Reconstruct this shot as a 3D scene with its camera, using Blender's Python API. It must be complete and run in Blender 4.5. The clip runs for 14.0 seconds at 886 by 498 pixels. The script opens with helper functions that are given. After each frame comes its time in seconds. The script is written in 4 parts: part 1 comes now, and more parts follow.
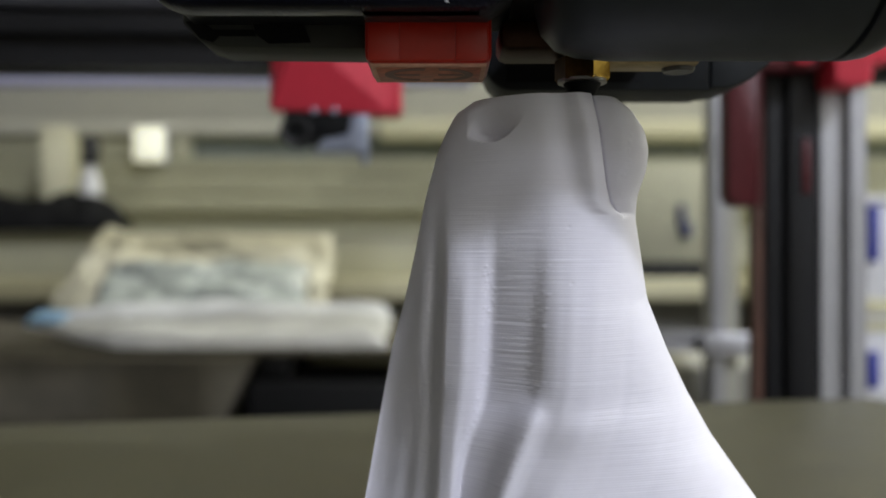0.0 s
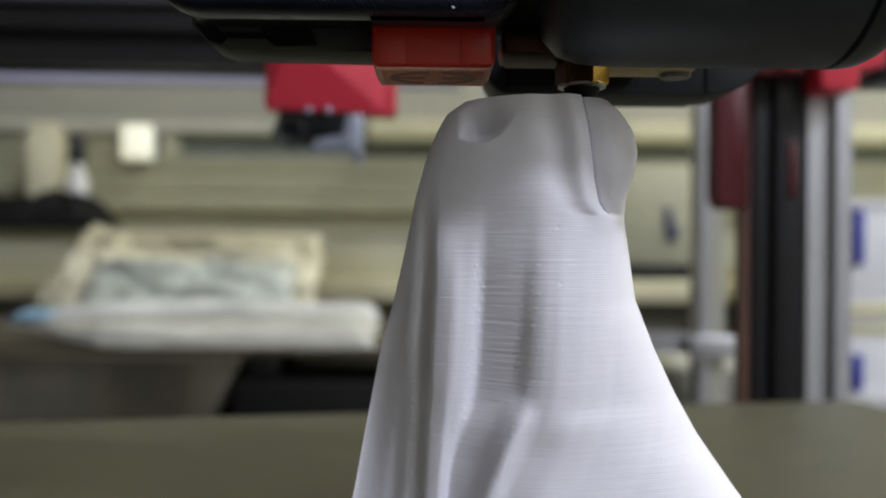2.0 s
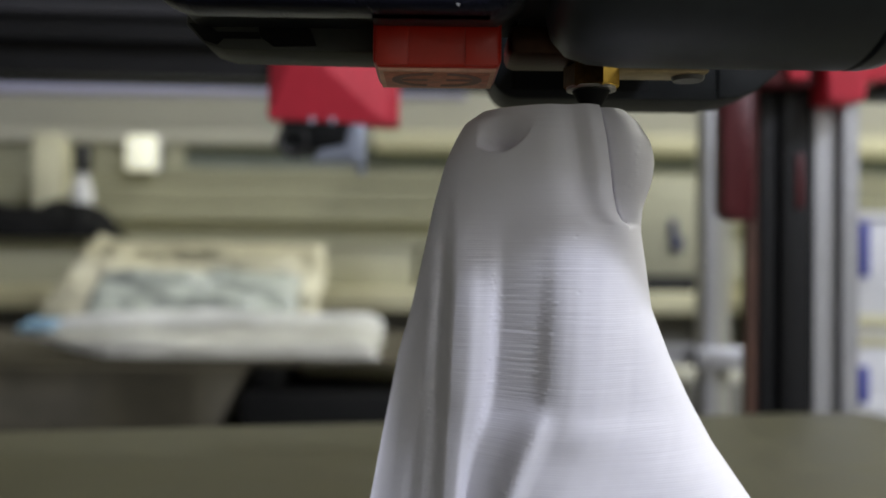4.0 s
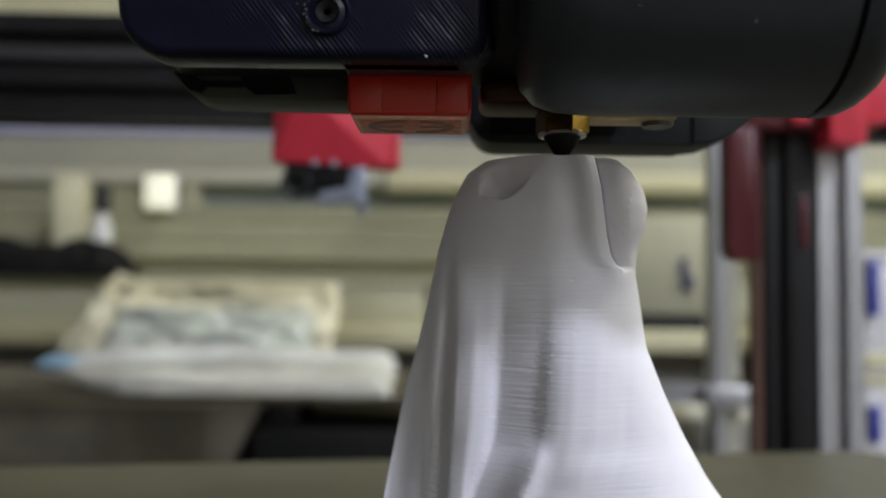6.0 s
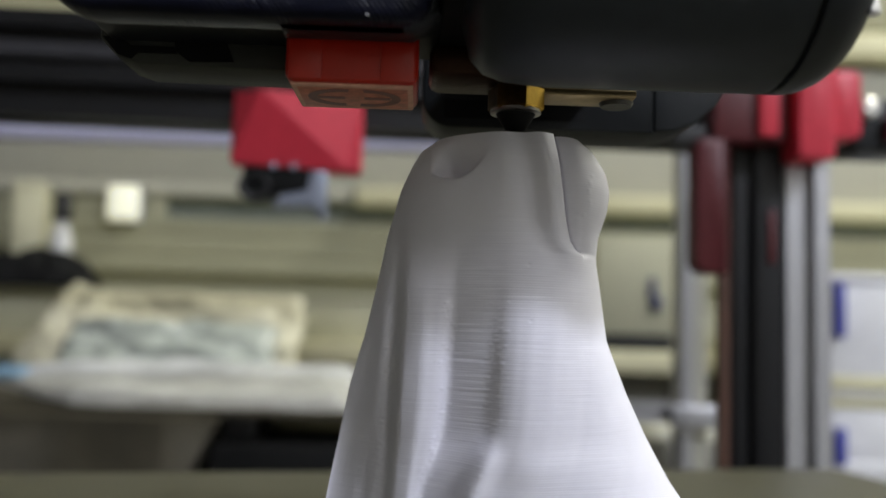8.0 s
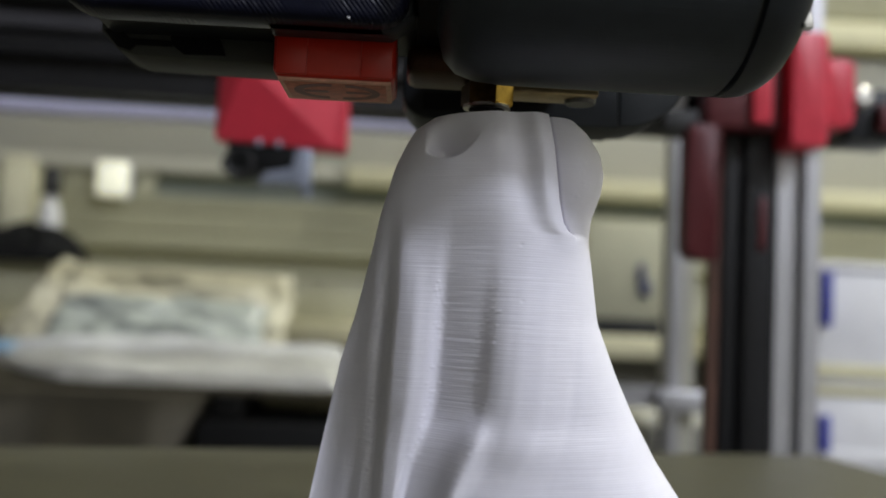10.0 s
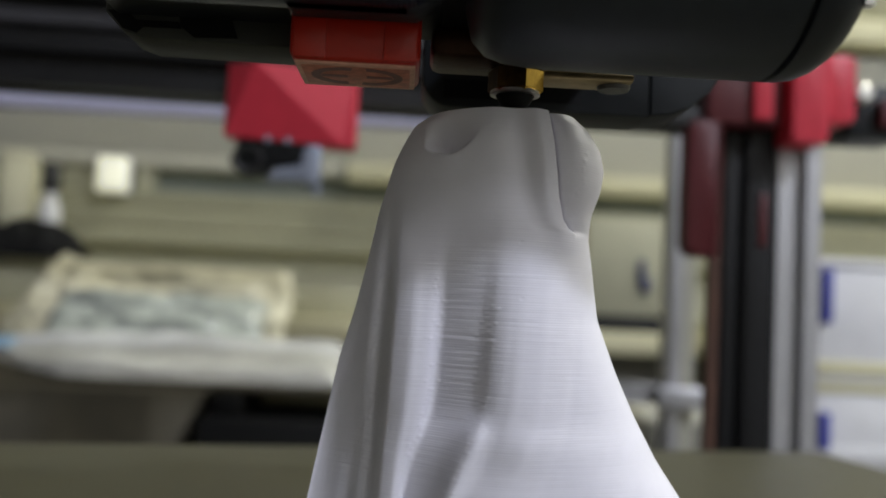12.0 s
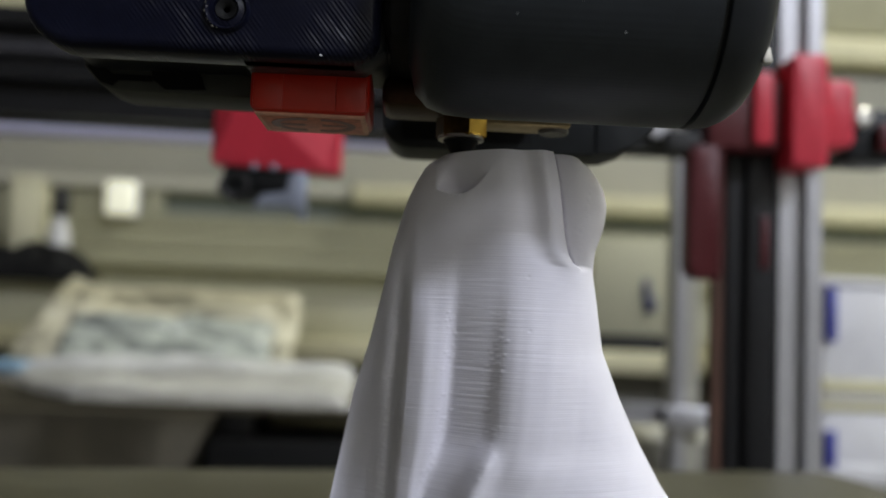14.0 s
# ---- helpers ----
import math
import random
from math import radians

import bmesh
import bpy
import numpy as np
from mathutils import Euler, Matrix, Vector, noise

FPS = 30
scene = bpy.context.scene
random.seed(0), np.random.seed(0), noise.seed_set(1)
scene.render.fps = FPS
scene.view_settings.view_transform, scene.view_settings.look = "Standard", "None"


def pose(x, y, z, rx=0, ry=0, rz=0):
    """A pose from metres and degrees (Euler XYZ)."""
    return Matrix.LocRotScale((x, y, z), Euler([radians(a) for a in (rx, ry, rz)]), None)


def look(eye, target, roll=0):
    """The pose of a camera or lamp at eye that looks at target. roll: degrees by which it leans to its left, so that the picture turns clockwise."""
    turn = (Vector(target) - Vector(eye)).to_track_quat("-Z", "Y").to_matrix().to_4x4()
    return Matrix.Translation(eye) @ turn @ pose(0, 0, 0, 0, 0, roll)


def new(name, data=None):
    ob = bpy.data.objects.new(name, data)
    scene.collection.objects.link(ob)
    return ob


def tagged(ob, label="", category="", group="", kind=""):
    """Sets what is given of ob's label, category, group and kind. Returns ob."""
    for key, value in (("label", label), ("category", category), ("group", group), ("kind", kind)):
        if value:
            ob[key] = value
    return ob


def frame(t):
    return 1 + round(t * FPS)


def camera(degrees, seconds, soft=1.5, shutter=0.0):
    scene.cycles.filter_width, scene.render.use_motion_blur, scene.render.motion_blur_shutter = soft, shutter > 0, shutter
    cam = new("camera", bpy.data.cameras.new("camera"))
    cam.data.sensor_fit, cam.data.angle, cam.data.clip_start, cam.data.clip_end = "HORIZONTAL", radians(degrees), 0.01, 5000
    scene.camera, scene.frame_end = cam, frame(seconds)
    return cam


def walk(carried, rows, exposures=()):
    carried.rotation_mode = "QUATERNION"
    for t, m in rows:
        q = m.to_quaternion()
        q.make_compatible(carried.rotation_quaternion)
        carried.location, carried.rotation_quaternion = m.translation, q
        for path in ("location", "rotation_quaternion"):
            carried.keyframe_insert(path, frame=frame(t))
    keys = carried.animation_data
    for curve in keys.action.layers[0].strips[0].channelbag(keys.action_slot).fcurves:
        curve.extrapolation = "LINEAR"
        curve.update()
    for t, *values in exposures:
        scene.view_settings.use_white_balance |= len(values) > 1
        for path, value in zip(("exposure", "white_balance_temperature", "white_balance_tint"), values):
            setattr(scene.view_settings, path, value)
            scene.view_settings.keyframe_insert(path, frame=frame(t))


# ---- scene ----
cam = camera(53.0, 14.0, soft=1.6)
cam.data.dof.use_dof = True
cam.data.dof.focus_distance = 0.143
cam.data.dof.aperture_fstop = 11.0
cam.data.dof.aperture_blades = 0
walk(cam, [
    (0, pose(-0.00002, -0.00004, 0.05999, 90.004, -0.011, 0.001)),
    (0.5, pose(-0.00026, -0.00024, 0.05965, 90.037, -0.336, -0.219)),
    (1, pose(-0.00040, -0.00026, 0.05960, 90.055, -0.348, -0.458)),
    (1.5, pose(-0.00063, -0.00033, 0.05976, 90.047, -0.387, -0.684)),
    (2, pose(-0.00036, -0.00068, 0.05970, 90.074, -0.454, -0.791)),
    (2.5, pose(-0.00001, -0.00009, 0.05982, 90.128, -0.526, -0.850)),
    (2.7, pose(-0.00001, -0.00009, 0.05982, 90.128, -0.526, -0.850)),
    (4.8, pose(-0.00461, -0.00551, 0.05895, 91.860, -0.692, -0.452)),
    (5, pose(-0.00461, -0.00760, 0.05973, 92.167, -0.700, -0.341)),
    (5.5, pose(-0.00104, -0.00805, 0.06120, 92.734, -0.779, 0.048)),
    (6, pose(-0.00144, -0.00984, 0.05992, 93.217, -0.709, 0.210)),
    (6.5, pose(-0.00015, -0.00291, 0.05781, 93.017, -0.807, 0.438)),
    (7, pose(0.00572, 0.00251, 0.05981, 92.959, -0.940, 0.152)),
    (7.5, pose(0.00349, -0.00094, 0.05584, 94.359, -1.219, -0.824)),
    (8, pose(0.00234, -0.00007, 0.05388, 94.767, -1.642, -1.681)),
    (8.2, pose(0.00269, 0.00128, 0.05432, 94.773, -1.848, -1.913)),
    (10.3, pose(0.00185, 0.00018, 0.05325, 93.599, -2.654, -2.400)),
    (10.5, pose(0.00185, 0.00018, 0.05325, 93.599, -2.654, -2.400)),
    (11, pose(0.00189, 0.00068, 0.05301, 93.565, -2.718, -2.423)),
    (11.5, pose(0.00223, 0.00115, 0.05306, 93.544, -2.687, -2.398)),
    (12, pose(0.00209, 0.00104, 0.05351, 93.415, -2.690, -2.402)),
    (12.5, pose(0.00226, 0.00110, 0.05349, 93.420, -2.679, -2.374)),
    (13, pose(0.00229, 0.00034, 0.05343, 93.439, -2.715, -2.307)),
    (13.5, pose(0.00138, -0.00643, 0.05653, 94.171, -2.655, -2.118)),
    (14, pose(0.00067, -0.00596, 0.05592, 94.544, -2.309, -2.071)),
], [(0, 0.0), (8.2, 0.0), (10.3, -0.12), (14, -0.18)])

# ---- world and lights ----
world = bpy.data.worlds.new("world")
scene.world = world
world.use_nodes = True
world.node_tree.nodes["Background"].inputs[0].default_value = (0.9, 0.93, 1.0, 1)
world.node_tree.nodes["Background"].inputs[1].default_value = 0.01


def area_lamp(name, eye, target, sx, sy, watts, colour):
    data = bpy.data.lights.new(name, "AREA")
    data.shape, data.size, data.size_y = "RECTANGLE", sx, sy
    data.energy, data.color = watts, colour
    ob = new(name, data)
    ob.matrix_world = look(eye, target)
    return ob


CEIL = 1.75
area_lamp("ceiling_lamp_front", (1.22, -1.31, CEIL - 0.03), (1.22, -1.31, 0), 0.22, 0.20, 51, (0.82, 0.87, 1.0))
# added fill with no visible source, lifts the print's shaded side
area_lamp("side_fill_lamp", (0.90, -1.90, CEIL - 0.03), (0.90, -1.90, 0), 0.80, 0.40, 9.5, (0.86, 0.90, 1.0))
# added fill with no visible source, brightens the rack and the chin
area_lamp("back_fill_lamp", (1.10, 0.55, CEIL - 0.03), (1.10, 0.55, 0), 0.7, 0.3, 31.0, (0.95, 0.95, 0.81))


# ---- materials ----
def material(name, colour, rough=0.5, metal=0.0, spread=0.12, grain=120.0, bump=0.15, bump_size=0.0006, coat=0.0, spec=0.5):
    """A surface with colour variation at two scales and a fine relief, in real-world size."""
    m = bpy.data.materials.new(name)
    m.use_nodes = True
    nt = m.node_tree
    b = nt.nodes["Principled BSDF"]
    tc = nt.nodes.new("ShaderNodeTexCoord")
    n1 = nt.nodes.new("ShaderNodeTexNoise")
    n1.inputs["Scale"].default_value, n1.inputs["Detail"].default_value = grain, 6
    n2 = nt.nodes.new("ShaderNodeTexNoise")
    n2.inputs["Scale"].default_value, n2.inputs["Detail"].default_value = grain / 9, 3
    nt.links.new(tc.outputs["Object"], n1.inputs["Vector"])
    nt.links.new(tc.outputs["Object"], n2.inputs["Vector"])
    add = nt.nodes.new("ShaderNodeMath")
    add.operation = "ADD"
    nt.links.new(n1.outputs["Fac"], add.inputs[0])
    nt.links.new(n2.outputs["Fac"], add.inputs[1])
    ramp = nt.nodes.new("ShaderNodeMapRange")
    ramp.inputs["From Min"].default_value, ramp.inputs["From Max"].default_value = 0.6, 1.4
    nt.links.new(add.outputs[0], ramp.inputs["Value"])
    mix = nt.nodes.new("ShaderNodeMix")
    mix.data_type = "RGBA"
    mix.inputs["A"].default_value = (*[c * (1 - spread) for c in colour], 1)
    mix.inputs["B"].default_value = (*[min(1, c * (1 + spread)) for c in colour], 1)
    nt.links.new(ramp.outputs["Result"], mix.inputs["Factor"])
    nt.links.new(mix.outputs["Result"], b.inputs["Base Color"])
    rr = nt.nodes.new("ShaderNodeMapRange")
    rr.inputs["To Min"].default_value, rr.inputs["To Max"].default_value = max(0.03, rough - 0.07), min(1, rough + 0.07)
    nt.links.new(n2.outputs["Fac"], rr.inputs["Value"])
    nt.links.new(rr.outputs["Result"], b.inputs["Roughness"])
    b.inputs["Metallic"].default_value = metal
    b.inputs["Coat Weight"].default_value = coat
    b.inputs["Specular IOR Level"].default_value = spec
    bp = nt.nodes.new("ShaderNodeBump")
    bp.inputs["Strength"].default_value, bp.inputs["Distance"].default_value = bump, bump_size
    nt.links.new(n1.outputs["Fac"], bp.inputs["Height"])
    nt.links.new(bp.outputs["Normal"], b.inputs["Normal"])
    return m


def layered(m, turn, spacing, depth, strength, rough_noise=0.35, patchy=False):
    """Adds printed lines to a material: ridges of the given spacing along the local z axis after a turn, uneven in height."""
    nt = m.node_tree
    b = nt.nodes["Principled BSDF"]
    old = b.inputs["Normal"].links[0].from_node
    tc = nt.nodes.new("ShaderNodeTexCoord")
    mp = nt.nodes.new("ShaderNodeMapping")
    mp.inputs["Rotation"].default_value = [radians(a) for a in turn]
    nt.links.new(tc.outputs["Object"], mp.inputs["Vector"])
    wv = nt.nodes.new("ShaderNodeTexWave")
    wv.wave_type, wv.bands_direction, wv.wave_profile = "BANDS", "Z", "SIN"
    wv.inputs["Scale"].default_value = 2 * math.pi / 20 / spacing
    wv.inputs["Distortion"].default_value = 0.4
    wv.inputs["Detail"].default_value = 1
    wv.inputs["Detail Scale"].default_value = 0.01
    nt.links.new(mp.outputs["Vector"], wv.inputs["Vector"])
    sc = nt.nodes.new("ShaderNodeVectorMath")
    sc.operation = "MULTIPLY"
    sc.inputs[1].default_value = (0.12, 0.12, 1)
    nt.links.new(mp.outputs["Vector"], sc.inputs[0])
    ns = nt.nodes.new("ShaderNodeTexNoise")
    ns.inputs["Scale"].default_value, ns.inputs["Detail"].default_value = 1 / spacing * 0.7, 2
    nt.links.new(sc.outputs["Vector"], ns.inputs["Vector"])
    ad = nt.nodes.new("ShaderNodeMath")
    ad.operation = "MULTIPLY_ADD"
    ad.inputs[1].default_value = rough_noise * 2
    nt.links.new(ns.outputs["Fac"], ad.inputs[0])
    nt.links.new(wv.outputs["Fac"], ad.inputs[2])
    bp = nt.nodes.new("ShaderNodeBump")
    bp.inputs["Strength"].default_value, bp.inputs["Distance"].default_value = strength, depth
    if patchy:
        pn = nt.nodes.new("ShaderNodeTexNoise")
        pn.inputs["Scale"].default_value, pn.inputs["Detail"].default_value = 90, 4
        nt.links.new(tc.outputs["Object"], pn.inputs["Vector"])
        pr = nt.nodes.new("ShaderNodeMapRange")
        pr.inputs["From Min"].default_value, pr.inputs["From Max"].default_value = 0.48, 0.72
        pr.inputs["To Min"].default_value, pr.inputs["To Max"].default_value = 0.04, strength
        nt.links.new(pn.outputs["Fac"], pr.inputs["Value"])
        nt.links.new(pr.outputs["Result"], bp.inputs["Strength"])
    nt.links.new(ad.outputs[0], bp.inputs["Height"])
    nt.links.new(old.outputs["Normal"], bp.inputs["Normal"])
    nt.links.new(bp.outputs["Normal"], b.inputs["Normal"])
    return m


def glowing(name, colour, strength):
    m = bpy.data.materials.new(name)
    m.use_nodes = True
    b = m.node_tree.nodes["Principled BSDF"]
    b.inputs["Base Color"].default_value = (*colour, 1)
    b.inputs["Emission Color"].default_value = (*colour, 1)
    b.inputs["Emission Strength"].default_value = strength
    return m


WHITE_PRINT = layered(material("white_print_plastic", (0.755, 0.742, 0.830), 0.46, spread=0.03, grain=300, bump=0.1, bump_size=0.0002), (0, 0, 0), 0.00038, 0.000024, 0.22, 0.12)
BLACK = material("black_plastic", (0.0100, 0.0120, 0.0155), 0.42, spec=0.3, spread=0.25, grain=400, bump=0.12, bump_size=0.0002)
COVER = layered(material("dark_blue_black_print", (0.0050, 0.0058, 0.0155), 0.34, spread=0.3, grain=500, bump=0.1, bump_size=0.0002, spec=0.15), (0, -52, 0), 0.0006, 0.00018, 0.75, 1.8, True)
HOUSING = layered(material("black_ribbed_print", (0.0165, 0.0200, 0.0255), 0.42, spread=0.2, grain=300, bump=0.08, bump_size=0.0002, spec=0.3), (90, 0, 0), 0.0006, 0.00004, 0.35)
OLIVE_BLACK = material("dark_olive_plastic", (0.030, 0.032, 0.027), 0.55, spread=0.2, grain=300)
CAP_RED = material("red_silicone", (0.46, 0.016, 0.005), 0.34, spread=0.12, grain=350, bump=0.15, bump_size=0.0003)
CAP_UNDER = material("dusty_red_silicone", (0.78, 0.42, 0.31), 0.6, spread=0.35, grain=500, bump=0.2, bump_size=0.0003)
CAP_DEEP = material("worn_red_silicone", (0.60, 0.20, 0.13), 0.5, spread=0.5, grain=600, bump=0.2, bump_size=0.0003)
EMBLEM_RED = material("deep_red_silicone", (0.15, 0.014, 0.009), 0.4, spread=0.2, grain=400)
RED = material("red_plastic", (0.62, 0.035, 0.065), 0.42, spread=0.1, grain=200)
DARK_RED = material("dark_red_plastic", (0.085, 0.005, 0.010), 0.5, spread=0.15, grain=200)
BRASS = material("brass", (0.66, 0.42, 0.08), 0.24, metal=1.0, spread=0.25, grain=700, bump=0.15, bump_size=0.0002)
# dark copy of the brass for the hexagon's shaded faces
BRASS_SHADED = material("shaded_brass", (0.12, 0.062, 0.018), 0.35, metal=0.9, spread=0.5, grain=700, bump=0.2, bump_size=0.0002)
BRASS_DULL = material("dull_brass", (0.42, 0.32, 0.18), 0.4, metal=0.9, spread=0.3, grain=500)
COPPER = material("heat_stained_copper", (0.05, 0.021, 0.010), 0.45, metal=0.7, spread=0.4, grain=500)
DARK_STEEL = material("dark_steel", (0.09, 0.085, 0.08), 0.3, metal=0.9, spread=0.3, grain=600)
GREY_BELT = material("dark_grey_belt", (0.026, 0.025, 0.031), 0.6, spread=0.2, grain=200)
STEEL = material("steel", (0.55, 0.54, 0.52), 0.3, metal=1.0, spread=0.2, grain=600)
ALU = material("anodised_aluminium", (0.44, 0.44, 0.47), 0.42, metal=0.75, spread=0.06, grain=250, bump=0.05)
BLACK_ALU = material("black_anodised_aluminium", (0.006, 0.006, 0.008), 0.5, metal=0.3, spread=0.15, grain=250, bump=0.05)
BED = material("olive_grey_build_sheet", (0.064, 0.061, 0.037), 0.5, spread=0.3, grain=650, bump=0.3, bump_size=0.0003)
BELT = material("brown_belt", (0.10, 0.045, 0.03), 0.7, spread=0.3, grain=400)
WALL = material("beige_wall_paint", (0.40, 0.38, 0.31), 0.8, spread=0.05, grain=30)
# dark tone of the unseen west wall, chosen to cut fill light
DARK_WALL = material("light_cutting_dark_wall", (0.19, 0.19, 0.20), 0.8, spread=0.06, grain=30)
CEILING = material("white_ceiling_paint", (0.62, 0.61, 0.57), 0.85, spread=0.03, grain=30)
FLOOR = material("grey_floor_vinyl", (0.13, 0.12, 0.11), 0.6, spread=0.12, grain=25)
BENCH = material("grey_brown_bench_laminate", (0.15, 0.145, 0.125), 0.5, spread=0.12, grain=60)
PALE = material("pale_grey_panel", (0.42, 0.41, 0.345), 0.7, spread=0.06, grain=20)
OLIVE = material("olive_beige_panel", (0.34, 0.33, 0.23), 0.7, spread=0.08, grain=20)
CREAM = material("cream_yellow_ledge", (0.62, 0.59, 0.40), 0.6, spread=0.07, grain=25)
GREEN_GREY = material("green_grey_panel", (0.24, 0.27, 0.24), 0.6, spread=0.15, grain=20)
DRAWER = material("light_olive_panel", (0.44, 0.43, 0.31), 0.65, spread=0.08, grain=20)
CARTON = material("beige_carton", (0.51, 0.49, 0.35), 0.8, spread=0.08, grain=40)
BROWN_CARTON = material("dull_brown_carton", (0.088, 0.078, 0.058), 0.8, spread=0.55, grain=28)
FOIL = material("silver_foil", (0.80, 0.81, 0.83), 0.17, metal=0.15, spread=0.16, grain=45, bump=0.45, bump_size=0.005)
PAPER_BAG = material("cream_plastic_bag", (0.57, 0.54, 0.40), 0.4, spread=0.12, grain=60, bump=0.3, bump_size=0.004)
CLEAR_BAG = material("greenish_clear_bag", (0.42, 0.45, 0.41), 0.10, spread=0.14, grain=30, bump=0.25, bump_size=0.004)
NAVY = material("navy_plastic", (0.025, 0.03, 0.10), 0.5, spread=0.1, grain=80)
LILAC = material("lavender_grey_rail", (0.55, 0.54, 0.72), 0.5, spread=0.06, grain=40)
BLUE = material("blue_plastic", (0.03, 0.04, 0.32), 0.45, spread=0.1, grain=80)
PALE_BLUE = material("pale_blue_label", (0.30, 0.50, 0.72), 0.5, spread=0.1, grain=80)
FROSTED = material("frosted_plastic", (0.58, 0.58, 0.59), 0.45, spread=0.1, grain=60)
WHITE = material("white_plastic", (0.74, 0.74, 0.78), 0.5, spread=0.06, grain=60)
BLUE_GREY = material("blue_grey_metal", (0.30, 0.33, 0.42), 0.4, metal=0.5, spread=0.2, grain=300)
DUCT_BLACK = material("black_duct_plastic", (0.0075, 0.0092, 0.011), 0.5, spread=0.2, grain=300, spec=0.3)
DEEP_BLACK = material("matt_black", (0.004, 0.004, 0.0045), 0.7, spread=0.2, grain=200, spec=0.2)
RUBBER = material("black_rubber", (0.012, 0.012, 0.013), 0.6, spread=0.2, grain=300)
LAMP_GLOW = glowing("lamp_glow", (0.96, 0.95, 0.78), 0.45)
PANEL_GLOW = glowing("panel_glow", (0.95, 0.96, 1.0), 3.0)


# ---- mesh helpers ----
def bm_box(bm, x0, x1, y0, y1, z0, z1, bevel=0.0, seg=2):
    geo = bmesh.ops.create_cube(bm, size=1)
    vs = geo["verts"]
    bmesh.ops.scale(bm, vec=(x1 - x0, y1 - y0, z1 - z0), verts=vs)
    bmesh.ops.translate(bm, vec=((x0 + x1) / 2, (y0 + y1) / 2, (z0 + z1) / 2), verts=vs)
    if bevel > 0:
        es = list({e for v in vs for e in v.link_edges})
        bmesh.ops.bevel(bm, geom=es, offset=bevel, segments=seg, profile=0.5, affect="EDGES")


def bm_prism(bm, outline, y0, y1, bevel=0.0, seg=2):
    """A solid with the given (x, z) outline from y0 to y1."""
    front = [bm.verts.new((x, y0, z)) for x, z in outline]
    back = [bm.verts.new((x, y1, z)) for x, z in outline]
    n = len(outline)
    fs = [bm.faces.new(front), bm.faces.new(back[::-1])]
    for i in range(n):
        fs.append(bm.faces.new((front[i], back[i], back[(i + 1) % n], front[(i + 1) % n])))
    bmesh.ops.recalc_face_normals(bm, faces=fs)
    if bevel > 0:
        es = list({e for f in fs[:2] for e in f.edges})
        bmesh.ops.bevel(bm, geom=es, offset=bevel, segments=seg, profile=0.5, affect="EDGES")


def bm_lathe(bm, profile, base, axis, seg=32):
    """Turns (radius, height) points about an axis ('X', 'Y' or 'Z') through base."""
    rings = []
    for r, h in profile:
        ring = []
        for i in range(seg):
            a = 2 * math.pi * i / seg
            u, v = r * math.cos(a), r * math.sin(a)
            p = {"X": (h, u, v), "Y": (u, h, v), "Z": (u, v, h)}[axis]
            ring.append(bm.verts.new((base[0] + p[0], base[1] + p[1], base[2] + p[2])))
        rings.append(ring)
    fs = []
    for a, b in zip(rings, rings[1:]):
        for i in range(seg):
            fs.append(bm.faces.new((a[i], a[(i + 1) % seg], b[(i + 1) % seg], b[i])))
    fs.append(bm.faces.new(rings[0][::-1]))
    fs.append(bm.faces.new(rings[-1]))
    bmesh.ops.recalc_face_normals(bm, faces=fs)


def finish(ob, mat, smooth=True):
    ob.data.materials.append(mat)
    if smooth:
        for p in ob.data.polygons:
            p.use_smooth = True
        ob.data.set_sharp_from_angle(angle=radians(38))
    return ob


def part(name, bm, mat, parent=None, label="", smooth=True):
    me = bpy.data.meshes.new(name)
    bm.to_mesh(me)
    bm.free()
    ob = new(name, me)
    finish(ob, mat, smooth)
    if parent is not None:
        ob.parent = parent
    if label:
        tagged(ob, label)
    return ob


def boxed(name, dims, mat, parent=None, label="", bevel=0.0):
    bm = bmesh.new()
    bm_box(bm, *dims, bevel)
    return part(name, bm, mat, parent, label)


def turned(name, profile, base, axis, mat, parent=None, label="", seg=32):
    bm = bmesh.new()
    bm_lathe(bm, profile, base, axis, seg)
    return part(name, bm, mat, parent, label)


def thing(name, at, label, category, group="", turn=0.0):
    ob = new(name)
    ob.empty_display_size = 0.01
    ob.matrix_world = pose(*at, 0, 0, turn)
    return tagged(ob, label, category, group)


def structure(name, dims, mat, label, category, bevel=0.0):
    return tagged(boxed(name, dims, mat, None, "", bevel), label, category, "", "structure")


def rounded(x0, x1, z0, z1, radii, n=6):
    """An (x, z) rectangle with corner radii: lower left, lower right, upper right, upper left."""
    pts = []
    corners = ((x0, z0, 180, 1, 1), (x1, z0, 270, -1, 1), (x1, z1, 0, -1, -1), (x0, z1, 90, 1, -1))
    for (cx, cz, start, sx, sz), r in zip(corners, radii):
        for i in range(n + 1):
            a = radians(start + 90 * i / n)
            pts.append((cx + sx * r + r * math.cos(a), cz + sz * r + r * math.sin(a)))
            if r == 0:
                break
    return pts


# ---- the room ----
structure("floor", (-2.6, 2.6, -2.4, 1.7, -0.98, -0.95), FLOOR, "grey vinyl floor of the workshop", "floor")
structure("ceiling", (-2.6, 2.6, -2.4, 1.7, CEIL, CEIL + 0.05), CEILING, "plain white painted ceiling", "ceiling")
structure("wall_north", (-2.6, 2.6, 1.6, 1.7, -0.95, CEIL), WALL, "plain beige wall behind the shelving", "wall")
structure("wall_south", (-2.6, 2.6, -2.4, -2.3, -0.95, CEIL), WALL, "plain beige wall", "wall")
# unseen side walls shape the light: dark cuts the left, white bounces right
structure("light_cut_wall", (-2.6, -2.5, -2.3, 1.6, -0.95, CEIL), DARK_WALL, "unseen side wall kept dark grey to cut light from the left", "wall")
